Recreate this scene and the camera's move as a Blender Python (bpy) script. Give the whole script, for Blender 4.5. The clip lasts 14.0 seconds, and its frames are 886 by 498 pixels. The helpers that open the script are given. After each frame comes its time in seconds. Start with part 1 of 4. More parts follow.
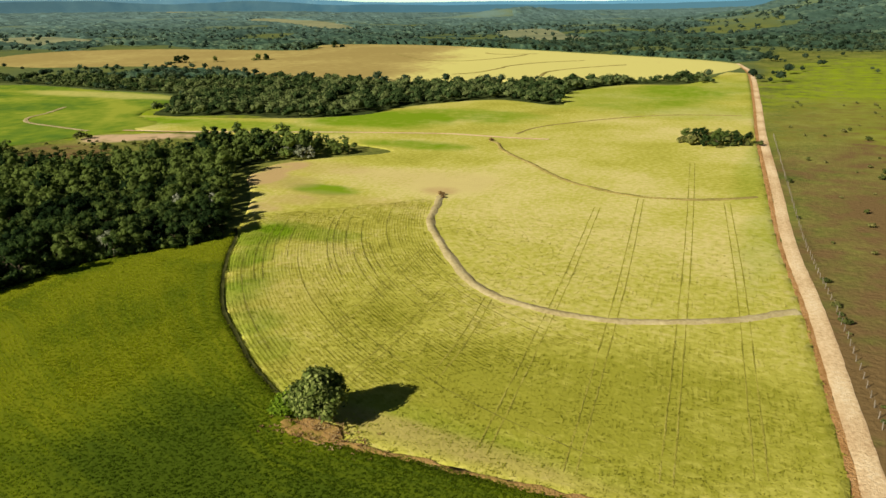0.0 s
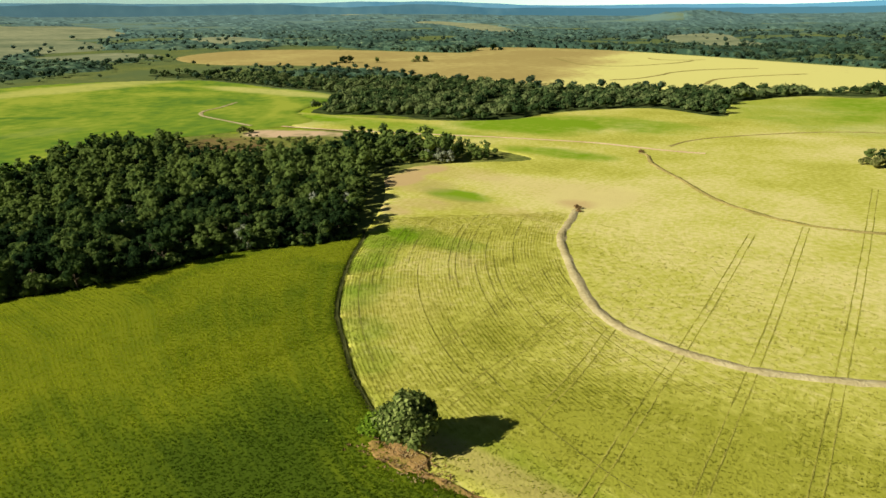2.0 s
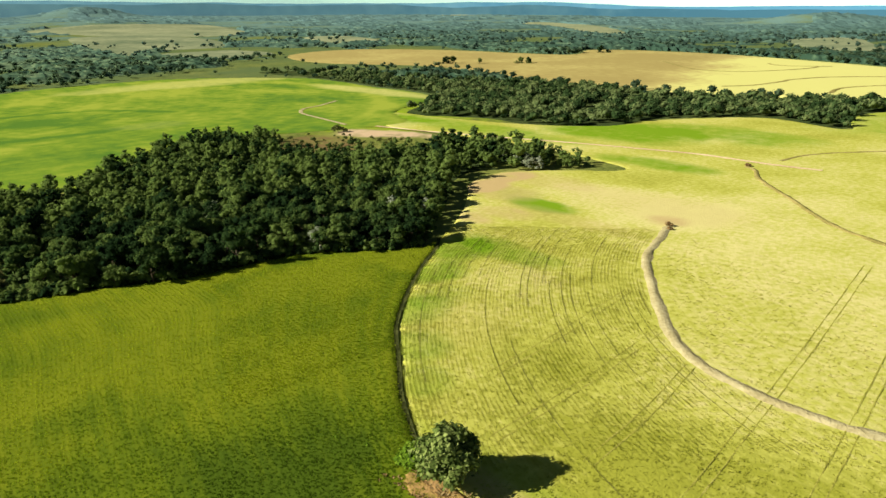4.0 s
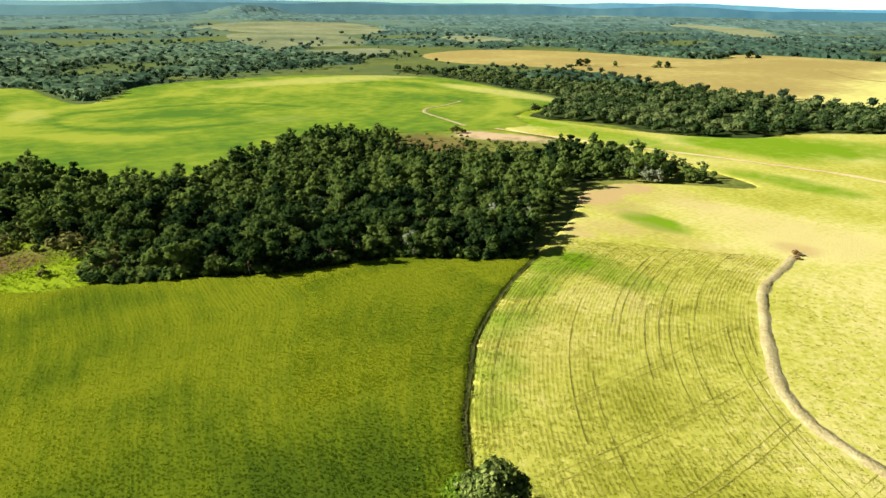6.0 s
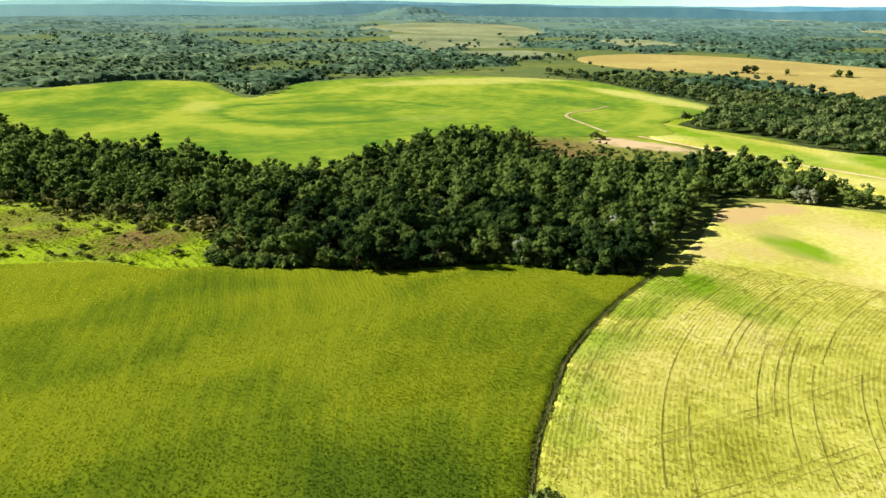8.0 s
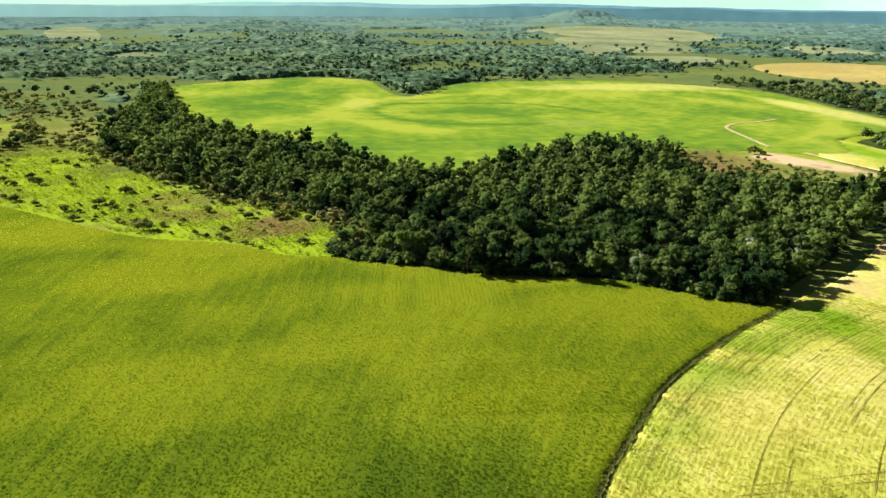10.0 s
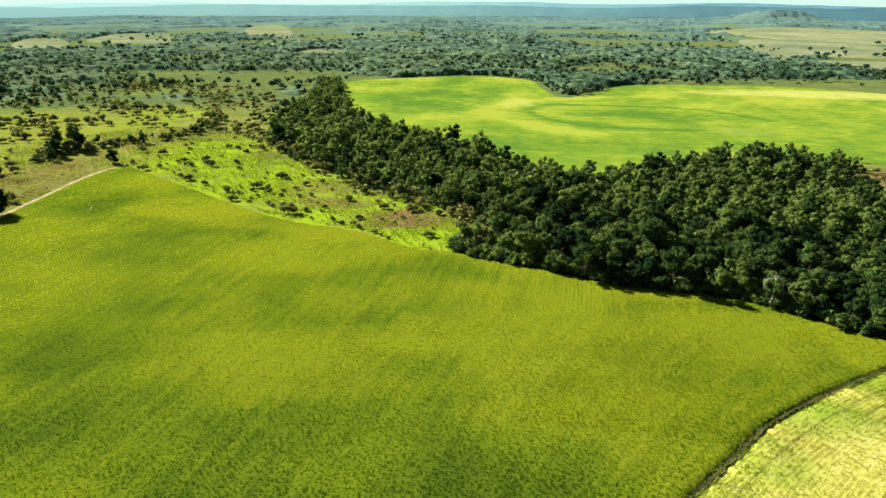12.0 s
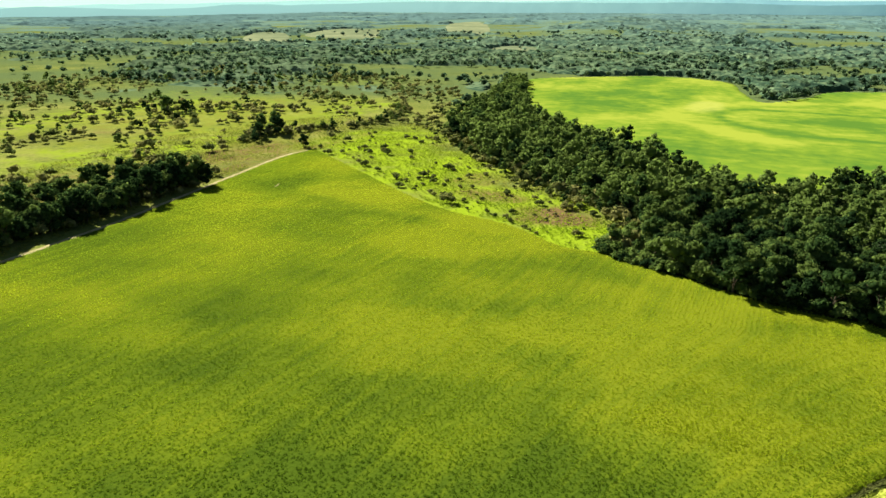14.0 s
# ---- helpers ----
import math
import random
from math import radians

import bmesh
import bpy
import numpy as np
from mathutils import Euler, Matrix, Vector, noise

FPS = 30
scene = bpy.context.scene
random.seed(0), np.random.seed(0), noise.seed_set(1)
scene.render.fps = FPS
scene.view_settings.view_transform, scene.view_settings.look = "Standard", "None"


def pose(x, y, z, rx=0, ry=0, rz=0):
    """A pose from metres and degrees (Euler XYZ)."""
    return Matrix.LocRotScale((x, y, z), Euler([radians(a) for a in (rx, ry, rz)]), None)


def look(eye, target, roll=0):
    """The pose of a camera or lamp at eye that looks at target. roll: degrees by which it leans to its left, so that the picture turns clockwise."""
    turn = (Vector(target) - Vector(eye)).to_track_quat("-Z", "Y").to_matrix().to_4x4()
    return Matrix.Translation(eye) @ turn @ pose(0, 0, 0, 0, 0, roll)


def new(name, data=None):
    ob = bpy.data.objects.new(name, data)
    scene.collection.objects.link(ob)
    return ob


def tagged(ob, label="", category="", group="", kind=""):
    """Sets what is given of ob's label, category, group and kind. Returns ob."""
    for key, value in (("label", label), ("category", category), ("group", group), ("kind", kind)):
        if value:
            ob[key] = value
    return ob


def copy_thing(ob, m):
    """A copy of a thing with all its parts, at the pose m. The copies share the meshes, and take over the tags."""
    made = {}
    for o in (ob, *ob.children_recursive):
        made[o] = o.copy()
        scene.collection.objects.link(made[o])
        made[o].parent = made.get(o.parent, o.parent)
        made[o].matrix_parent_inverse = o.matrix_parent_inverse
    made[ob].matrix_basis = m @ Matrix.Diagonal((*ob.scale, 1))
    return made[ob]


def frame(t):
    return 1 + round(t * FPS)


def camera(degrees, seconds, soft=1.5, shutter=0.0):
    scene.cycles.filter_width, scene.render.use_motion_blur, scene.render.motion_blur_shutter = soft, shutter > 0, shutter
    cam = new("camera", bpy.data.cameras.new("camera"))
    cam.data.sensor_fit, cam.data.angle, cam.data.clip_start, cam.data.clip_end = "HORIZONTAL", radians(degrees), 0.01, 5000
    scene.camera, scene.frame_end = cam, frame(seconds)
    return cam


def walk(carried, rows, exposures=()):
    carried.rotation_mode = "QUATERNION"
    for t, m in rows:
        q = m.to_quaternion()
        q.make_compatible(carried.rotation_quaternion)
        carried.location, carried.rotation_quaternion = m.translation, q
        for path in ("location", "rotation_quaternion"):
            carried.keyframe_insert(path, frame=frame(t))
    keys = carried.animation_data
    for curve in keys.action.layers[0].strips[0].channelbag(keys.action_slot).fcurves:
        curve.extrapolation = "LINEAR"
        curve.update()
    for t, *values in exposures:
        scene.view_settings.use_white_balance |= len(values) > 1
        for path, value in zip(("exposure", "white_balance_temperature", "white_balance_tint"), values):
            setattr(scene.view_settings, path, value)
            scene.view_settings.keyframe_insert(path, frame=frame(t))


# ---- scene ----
cam = camera(65.6, 14.0)
PATH = [
    (0, (1.373, -25.805, 55.055), (0.48, -24.145, 54.387), -1.7),
    (0.5, (1.577, -23.351, 55.034), (0.592, -21.742, 54.371), -1.7),
    (1, (1.569, -20.922, 54.98), (0.494, -19.369, 54.322), -1.7),
    (1.5, (1.539, -18.566, 54.906), (0.376, -17.076, 54.252), -1.7),
    (2, (1.353, -16.132, 54.841), (0.107, -14.708, 54.192), -1.6),
    (2.5, (1.165, -13.611, 54.737), (-0.156, -12.255, 54.091), -1.6),
    (3, (0.812, -11.231, 54.737), (-0.56, -9.926, 54.093), -1.5),
    (3.2, (0.688, -10.305, 54.752), (-0.698, -9.014, 54.108), -1.5),
    (5.3, (-0.359, -0.62, 55.269), (-1.935, 0.434, 54.633), -0.7),
    (5.5, (-0.392, 0.362, 55.275), (-1.991, 1.382, 54.639), -0.7),
    (6, (-0.418, 2.785, 55.264), (-2.072, 3.713, 54.629), -0.6),
    (6.5, (-0.474, 5.197, 55.142), (-2.181, 6.025, 54.51), -0.5),
    (7, (-0.451, 7.427, 55.043), (-2.199, 8.165, 54.412), -0.3),
    (7.5, (-0.322, 9.743, 54.988), (-2.108, 10.387, 54.359), -0.2),
    (8, (-0.329, 12.126, 54.942), (-2.149, 12.67, 54.315), -0.1),
    (8.2, (-0.353, 13.088, 54.933), (-2.185, 13.591, 54.306), -0.0),
    (10.3, (-0.757, 23.111, 54.956), (-2.657, 23.153, 54.332), 0.5),
    (10.5, (-0.8, 24.08, 54.947), (-2.699, 24.074, 54.321), 0.5),
    (11, (-0.93, 26.568, 55.003), (-2.826, 26.441, 54.377), 0.6),
    (11.5, (-1.022, 28.881, 55.026), (-2.905, 28.635, 54.401), 0.7),
    (12, (-0.942, 31.129, 55.119), (-2.809, 30.785, 54.492), 0.8),
    (12.5, (-0.826, 33.372, 55.171), (-2.673, 32.93, 54.543), 0.9),
    (13, (-0.573, 35.734, 55.219), (-2.39, 35.185, 54.589), 0.9),
    (13.5, (-0.206, 38.237, 55.348), (-1.974, 37.548, 54.714), 1.1),
    (14, (0.187, 40.699, 55.516), (-1.513, 39.865, 54.874), 1.1),
]
walk(cam, [(t, look(eye, target, roll)) for t, eye, target, roll in PATH], exposures=[(0, 0.55, 6850, 8), (3, 0.84, 6400, 3), (6.5, 1.22, 6400, 2), (11, 1.48, 6350, 1), (14, 1.6, 6350, 0)])

# ---- world and sun ----
SUN_TO = Vector((-0.48, -0.88, 0.0)).normalized()
SUN_EL = radians(29.5)
world = bpy.data.worlds.new("world")
scene.world = world
world.use_nodes = True
wn = world.node_tree.nodes
sky = wn.new("ShaderNodeTexSky")
sky.sky_type, sky.sun_disc = "NISHITA", False
sky.sun_elevation, sky.sun_rotation = SUN_EL, math.atan2(SUN_TO.x, SUN_TO.y) % (2 * math.pi)
sky.air_density, sky.dust_density = 1.0, 0.6
wn["Background"].inputs["Strength"].default_value = 0.02
world.node_tree.links.new(sky.outputs[0], wn["Background"].inputs["Color"])
sun_data = bpy.data.lights.new("sun", "SUN")
sun_data.energy, sun_data.angle, sun_data.color = 5.0, radians(0.5), (1.0, 0.93, 0.80)
sun = new("sun", sun_data)
sun.matrix_world = look((0, 0, 300), Vector((0, 0, 300)) - (SUN_TO * math.cos(SUN_EL) + Vector((0, 0, math.sin(SUN_EL)))))


# ---- materials ----
def material(name, dark, mid, light, big=30.0, small=0.8, rough=0.85, bump=0.4, bump_scale=3.0,
             translucent=0.0, island=0.0, per_object=0.0, tone=0.0, rows=0.0, row_scale=(0.05, 1.6), accent=None, contrast=2.0, gloss=1.0, passed=1.0, fine=0.45, ragged=0.0):
    """Three base colours mixed by noise at two scales, with optional variation per leaf, per object, by the
    'tone' value stored on the mesh, and streaks along the crop rows. accent: further colours by the values stored under their keys, in patches where ragged is set.
    gloss and passed: how much a leaf throws back and lets through."""
    m = bpy.data.materials.new(name)
    m.use_nodes = True
    nt = m.node_tree
    n, link = nt.nodes, nt.links.new
    bsdf = n["Principled BSDF"]
    geo = n.new("ShaderNodeNewGeometry")

    def noise_at(scale, detail, vector=None):
        t = n.new("ShaderNodeTexNoise")
        t.inputs["Scale"].default_value, t.inputs["Detail"].default_value = scale, detail
        link(vector or geo.outputs["Position"], t.inputs["Vector"])
        return t.outputs["Fac"]

    def math_node(op, a, b):
        t = n.new("ShaderNodeMath")
        t.operation = op
        for k, v in enumerate((a, b)):
            if isinstance(v, (int, float)):
                t.inputs[k].default_value = v
            else:
                link(v, t.inputs[k])
        return t.outputs[0]

    def stored(key):
        t = n.new("ShaderNodeAttribute")
        t.attribute_name = key
        return t.outputs["Fac"]

    fac = math_node("ADD", math_node("MULTIPLY", noise_at(1.0 / big, 4), 1 - fine), math_node("MULTIPLY", noise_at(1.0 / small, 5), fine))
    fac = math_node("ADD", math_node("MULTIPLY", math_node("SUBTRACT", fac, 0.5), contrast), 0.5)
    if tone:
        fac = math_node("ADD", fac, math_node("MULTIPLY", stored("tone"), tone))
    if rows:
        uv = n.new("ShaderNodeUVMap")
        uv.uv_map = "row"
        mp = n.new("ShaderNodeMapping")
        mp.inputs["Scale"].default_value = (row_scale[0], row_scale[1], 1.0)
        link(uv.outputs[0], mp.inputs["Vector"])
        fac = math_node("ADD", fac, math_node("MULTIPLY", math_node("SUBTRACT", noise_at(1.0, 4, mp.outputs[0]), 0.5), rows))
    if island:
        fac = math_node("ADD", fac, math_node("MULTIPLY", math_node("SUBTRACT", geo.outputs["Random Per Island"], 0.5), island))
    if per_object:
        info = n.new("ShaderNodeObjectInfo")
        fac = math_node("ADD", fac, math_node("MULTIPLY", math_node("SUBTRACT", info.outputs["Random"], 0.5), per_object))
    ramp = n.new("ShaderNodeValToRGB")
    e = ramp.color_ramp.elements
    e[0].position, e[0].color = 0.15, (*dark, 1)
    e[1].position, e[1].color = 0.85, (*light, 1)
    mm = e.new(0.5)
    mm.color = (*mid, 1)
    link(fac, ramp.inputs["Fac"])
    colour = ramp.outputs["Color"]
    for key, tint in (accent or {}).items():
        mix = n.new("ShaderNodeMix")
        mix.data_type = "RGBA"
        amount = math_node("MULTIPLY", stored(key), math_node("ADD", math_node("MULTIPLY", noise_at(0.2, 4), 1.2), 0.3))
        if ragged:
            edge = math_node("MULTIPLY", math_node("SUBTRACT", noise_at(0.11 if key not in ("wood", "far") else 0.012, 7), 0.5), ragged)
            amount = math_node("ADD", amount, math_node("MULTIPLY", edge, math_node("MINIMUM", math_node("MULTIPLY", stored(key), 3.0), 1.0)))
            amount = math_node("MINIMUM", math_node("MAXIMUM", amount, 0.0), 1.0)
        link(amount, mix.inputs["Factor"])
        link(colour, mix.inputs[6])
        mix.inputs[7].default_value = (*tint, 1)
        colour = mix.outputs[2]
    if gloss < 1:
        dim = n.new("ShaderNodeMix")
        dim.data_type, dim.blend_type = "RGBA", "MULTIPLY"
        dim.inputs[0].default_value, dim.inputs[7].default_value = 1.0, (gloss, gloss, gloss, 1)
        link(colour, dim.inputs[6])
        link(dim.outputs[2], bsdf.inputs["Base Color"])
    else:
        link(colour, bsdf.inputs["Base Color"])
    bsdf.inputs["Roughness"].default_value = rough
    bsdf.inputs["Specular IOR Level"].default_value = 0.0
    if bump:
        b = n.new("ShaderNodeBump")
        b.inputs["Strength"].default_value, b.inputs["Distance"].default_value = bump, 0.4
        link(noise_at(bump_scale, 5), b.inputs["Height"])
        link(b.outputs[0], bsdf.inputs["Normal"])
    if translucent:
        tr = n.new("ShaderNodeBsdfTranslucent")
        warm = n.new("ShaderNodeMix")
        warm.data_type, warm.blend_type = "RGBA", "MULTIPLY"
        warm.inputs[0].default_value, warm.inputs[7].default_value = 1.0, (passed, passed, 0.9 * passed, 1)
        link(colour, warm.inputs[6])
        link(warm.outputs[2], tr.inputs["Color"])
        add = n.new("ShaderNodeMixShader")
        add.inputs[0].default_value = translucent
        link(bsdf.outputs[0], add.inputs[1])
        link(tr.outputs[0], add.inputs[2])
        link(add.outputs[0], n["Material Output"].inputs["Surface"])
    return m


# The "far" accent is haze painted over distant ground.
M_GROUND = material("scrub_ground", (0.090, 0.110, 0.028), (0.150, 0.168, 0.038), (0.235, 0.232, 0.060), big=26, small=2, bump=0.8, bump_scale=0.8, tone=1.0, contrast=2.6, ragged=2.6,
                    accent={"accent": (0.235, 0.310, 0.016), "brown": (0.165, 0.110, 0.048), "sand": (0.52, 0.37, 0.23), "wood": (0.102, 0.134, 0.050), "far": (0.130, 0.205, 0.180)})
# Litter colour kept dark, with the shade under the trees put into it.
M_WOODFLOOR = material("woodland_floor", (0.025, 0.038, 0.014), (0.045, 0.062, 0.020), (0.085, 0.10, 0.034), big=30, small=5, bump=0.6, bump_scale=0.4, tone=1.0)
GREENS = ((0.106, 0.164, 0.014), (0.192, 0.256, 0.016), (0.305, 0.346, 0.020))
# Sheet under the plants: same greens at 0.53, shade between plants put in.
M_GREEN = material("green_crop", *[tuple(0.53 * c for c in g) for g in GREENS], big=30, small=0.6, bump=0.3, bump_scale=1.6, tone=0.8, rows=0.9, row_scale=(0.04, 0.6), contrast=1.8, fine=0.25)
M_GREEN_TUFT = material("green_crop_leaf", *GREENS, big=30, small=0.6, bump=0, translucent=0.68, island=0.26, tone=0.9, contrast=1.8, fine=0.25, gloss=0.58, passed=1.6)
GOLDS = ((0.285, 0.285, 0.036), (0.43, 0.41, 0.080), (0.58, 0.51, 0.20))
GOLD_ACCENT = {"accent": (0.17, 0.27, 0.014), "brown": (0.46, 0.33, 0.15)}
M_GOLD = material("ripening_crop", *GOLDS, big=35, small=1.5, bump=0.35, bump_scale=2.0, tone=0.9, rows=0.35, accent=GOLD_ACCENT)
M_GOLD_TUFT = material("ripening_crop_leaf", *GOLDS, big=35, small=1.5, bump=0, translucent=0.55, island=0.2, tone=0.9, accent=GOLD_ACCENT, contrast=1.6)
M_FARGREEN = material("far_green_crop", (0.085, 0.165, 0.022), (0.160, 0.235, 0.024), (0.275, 0.315, 0.040), big=60, small=8, bump=0.3, bump_scale=0.5, tone=0.9, rows=0.5, row_scale=(0.008, 0.09), accent={"accent": (0.50, 0.46, 0.14)})
M_FARGOLD = material("far_stubble", (0.33, 0.255, 0.09), (0.43, 0.35, 0.125), (0.58, 0.54, 0.18), big=90, small=8, bump=0.3, bump_scale=0.5, tone=1.2)
M_CLEAR = material("dry_clearing_grass", (0.12, 0.15, 0.085), (0.19, 0.21, 0.118), (0.29, 0.295, 0.165), big=120, small=14, bump=0.3, bump_scale=0.3, tone=0.8)
M_ROAD = material("sandy_road_soil", (0.46, 0.30, 0.16), (0.66, 0.50, 0.30), (0.76, 0.64, 0.44), big=14, small=0.7, bump=0.4, bump_scale=3, tone=0.5)
M_BARE = material("bare_terrace_soil", (0.27, 0.22, 0.10), (0.39, 0.325, 0.165), (0.50, 0.43, 0.25), big=8, small=0.8, bump=0.6, bump_scale=2.5)
M_TRACK = material("wheel_track_soil", (0.24, 0.23, 0.035), (0.31, 0.29, 0.05), (0.40, 0.36, 0.09), big=6, small=0.5, bump=0.6, bump_scale=4)
M_OLIVE = material("overgrown_bank", (0.18, 0.16, 0.04), (0.27, 0.22, 0.07), (0.36, 0.29, 0.11), big=8, small=0.8, bump=0.6, bump_scale=2.5)
M_TRACK_DARK = material("row_gap_soil", (0.13, 0.125, 0.03), (0.19, 0.18, 0.04), (0.27, 0.25, 0.06), big=6, small=0.5, bump=0.6, bump_scale=4)
# Near-black soil colour holds the shade at the taller crop's edge.
M_FURROW = material("shaded_furrow_soil", (0.02, 0.022, 0.008), (0.05, 0.055, 0.015), (0.10, 0.10, 0.03), big=5, small=0.5, bump=0.9, bump_scale=3)
M_RED = material("red_earth", (0.28, 0.14, 0.05), (0.42, 0.23, 0.09), (0.52, 0.33, 0.16), big=5, small=0.6, bump=0.8, bump_scale=3)
M_PATCH = material("worn_earth", (0.20, 0.18, 0.035), (0.33, 0.21, 0.07), (0.42, 0.25, 0.11), big=3, small=0.5, bump=0.6, bump_scale=3)
M_BARK = material("bark", (0.06, 0.045, 0.03), (0.12, 0.09, 0.06), (0.22, 0.18, 0.13), big=2, small=0.15, bump=0.8, bump_scale=8)
M_LEAF = material("cerrado_leaf", (0.020, 0.041, 0.015), (0.054, 0.094, 0.027), (0.150, 0.205, 0.052), big=35, small=2.5, bump=0, translucent=0.4, island=0.3, per_object=0.9, tone=1.0, gloss=0.82, passed=1.3)
M_LEAF_GREY = material("grey_leaf", (0.13, 0.15, 0.09), (0.21, 0.23, 0.15), (0.32, 0.34, 0.25), big=35, small=2.5, bump=0, translucent=0.15, island=0.5, per_object=0.4)
M_LEAF_LONE = material("lone_tree_leaf", (0.055, 0.08, 0.018), (0.12, 0.16, 0.038), (0.25, 0.29, 0.085), big=4, small=0.7, bump=0, translucent=0.2, island=0.7, tone=0.4)
M_LEAF_LIME = material("fresh_leaf", (0.08, 0.14, 0.012), (0.15, 0.24, 0.02), (0.23, 0.33, 0.03), big=4, small=0.7, bump=0, translucent=0.3, island=0.6)
# Lighter than the near wood's leaf: thin haze is mixed into the colour.
M_LEAF_BAND = material("hazed_woodland_leaf", (0.036, 0.064, 0.022), (0.078, 0.120, 0.040), (0.165, 0.205, 0.075), big=45, small=4, bump=0, translucent=0.4, island=0.4, tone=1.0)
# Far leaves: paler and bluer with distance, haze put into the base colour.
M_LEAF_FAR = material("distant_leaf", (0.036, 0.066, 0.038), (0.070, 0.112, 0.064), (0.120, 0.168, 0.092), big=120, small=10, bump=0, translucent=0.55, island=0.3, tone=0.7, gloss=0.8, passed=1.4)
M_LEAF_FAR_HAZED = material("haze_tinted_leaf", (0.055, 0.092, 0.072), (0.090, 0.140, 0.106), (0.135, 0.195, 0.140), big=160, small=12, bump=0, translucent=0.6, island=0.25, tone=0.7, gloss=0.8, passed=1.5)
# The "far" accent tints the canopy blue with distance, as haze does.
M_CANOPY = material("hazed_canopy_leaf", (0.028, 0.054, 0.034), (0.060, 0.098, 0.058), (0.125, 0.170, 0.092), big=38, small=7, bump=1.0, bump_scale=0.16, translucent=0.0, tone=0.9, contrast=2.6, fine=0.5, ragged=0.5,
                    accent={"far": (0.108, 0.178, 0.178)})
M_DRY = material("dry_brush", (0.16, 0.10, 0.04), (0.28, 0.18, 0.08), (0.40, 0.30, 0.14), big=6, small=0.6, bump=0, translucent=0.3, island=0.6, tone=0.5)
M_GRASS = material("rough_grass", (0.11, 0.135, 0.022), (0.195, 0.215, 0.035), (0.31, 0.30, 0.075), big=18, small=1.5, bump=0, translucent=0.6, island=0.4, tone=0.8, accent={"accent": (0.225, 0.310, 0.016)})
M_SHRUB = material("shrub_leaf", (0.08, 0.105, 0.03), (0.15, 0.17, 0.05), (0.25, 0.24, 0.085), big=30, small=1.5, bump=0, translucent=0.45, island=0.5, per_object=0.6, tone=0.7)
M_WOODEN = material("weathered_post_wood", (0.13, 0.11, 0.08), (0.22, 0.19, 0.15), (0.32, 0.28, 0.23), big=2, small=0.1, bump=0.4, bump_scale=9)


# ---- plan helpers ----
def spline(points, per=10, closed=False):
    """A smooth curve through a few plan points (Catmull-Rom)."""
    p = np.array(points, float)
    n = len(p)
    out = []
    for i in range(n if closed else n - 1):
        a, b, c, d = (p[(i + k) % n] for k in (-1, 0, 1, 2)) if closed else (p[max(i - 1, 0)], p[i], p[i + 1], p[min(i + 2, n - 1)])
        for s in np.arange(per) / per:
            out.append(0.5 * (2 * b + (c - a) * s + (2 * a - 5 * b + 4 * c - d) * s * s + (3 * b - a - 3 * c + d) * s ** 3))
    if not closed:
        out.append(p[-1])
    return np.array(out)


def inside(poly, xy):
    x, y = xy[:, 0], xy[:, 1]
    hit = np.zeros(len(xy), bool)
    for (x1, y1), (x2, y2) in zip(poly, np.roll(poly, -1, axis=0)):
        if y1 == y2:
            continue
        hit ^= ((y1 > y) != (y2 > y)) & (x < (x2 - x1) * (y - y1) / (y2 - y1) + x1)
    return hit


def nearest(line, xy, closed=False):
    """For each point: the nearest place on a line, the signed distance (left positive) and the way along it."""
    a = line
    b = np.roll(line, -1, axis=0) if closed else line[1:]
    a = a if closed else line[:-1]
    lengths = np.linalg.norm(b - a, axis=1)
    start = np.r_[0, np.cumsum(lengths)[:-1]]
    best = np.full(len(xy), 1e18)
    place, along, sign = xy.copy(), np.zeros(len(xy)), np.ones(len(xy))
    for (p, q, L, s0) in zip(a, b, lengths, start):
        if L < 1e-6:
            continue
        u = (q - p) / L
        r = xy - p
        s = np.clip(r @ u, 0, L)
        c = p + s[:, None] * u
        d = ((xy - c) ** 2).sum(1)
        m = d < best
        best[m], place[m], along[m] = d[m], c[m], s0 + s[m]
        sign[m] = np.where(u[0] * r[m, 1] - u[1] * r[m, 0] >= 0, 1, -1)
    return place, np.sqrt(best) * sign, along


def value_noise(xy, scale, seed=0, octaves=3):
    """Smooth random values from -1 to 1 over the plan."""
    out, amp, total = np.zeros(len(xy)), 1.0, 0.0
    for o in range(octaves):
        p = xy / scale * 2 ** o + seed * 17.3 + o * 5.1
        i = np.floor(p).astype(np.int64)
        f = p - i
        f = f * f * (3 - 2 * f)

        def h(ix, iy):
            v = (ix * 374761393 + iy * 668265263 + (seed + o) * 974711) & 0xFFFFFFFF
            v = ((v ^ (v >> 13)) * 1274126177) & 0xFFFFFFFF
            return (v ^ (v >> 16)) / 0xFFFFFFFF * 2 - 1

        a = h(i[:, 0], i[:, 1]) * (1 - f[:, 0]) + h(i[:, 0] + 1, i[:, 1]) * f[:, 0]
        b = h(i[:, 0], i[:, 1] + 1) * (1 - f[:, 0]) + h(i[:, 0] + 1, i[:, 1] + 1) * f[:, 0]
        out += amp * (a * (1 - f[:, 1]) + b * f[:, 1])
        total += amp
        amp *= 0.5
    return out / total


# hills: x, y, spread in x, spread in y, height
HILLS = [(300, 1600, 360, 330, 66), (760, 1250, 420, 300, 75), (60, 1900, 260, 260, 44), (-1050, 2500, 200, 160, 22), (-900, 2600, 380, 200, 16),
         (-3700, 950, 150, 230, 44), (-2300, 560, 300, 300, 16), (-2100, -420, 300, 200, 20), (-1600, -330, 240, 120, 10), (-2600, 2300, 500, 400, 14)]
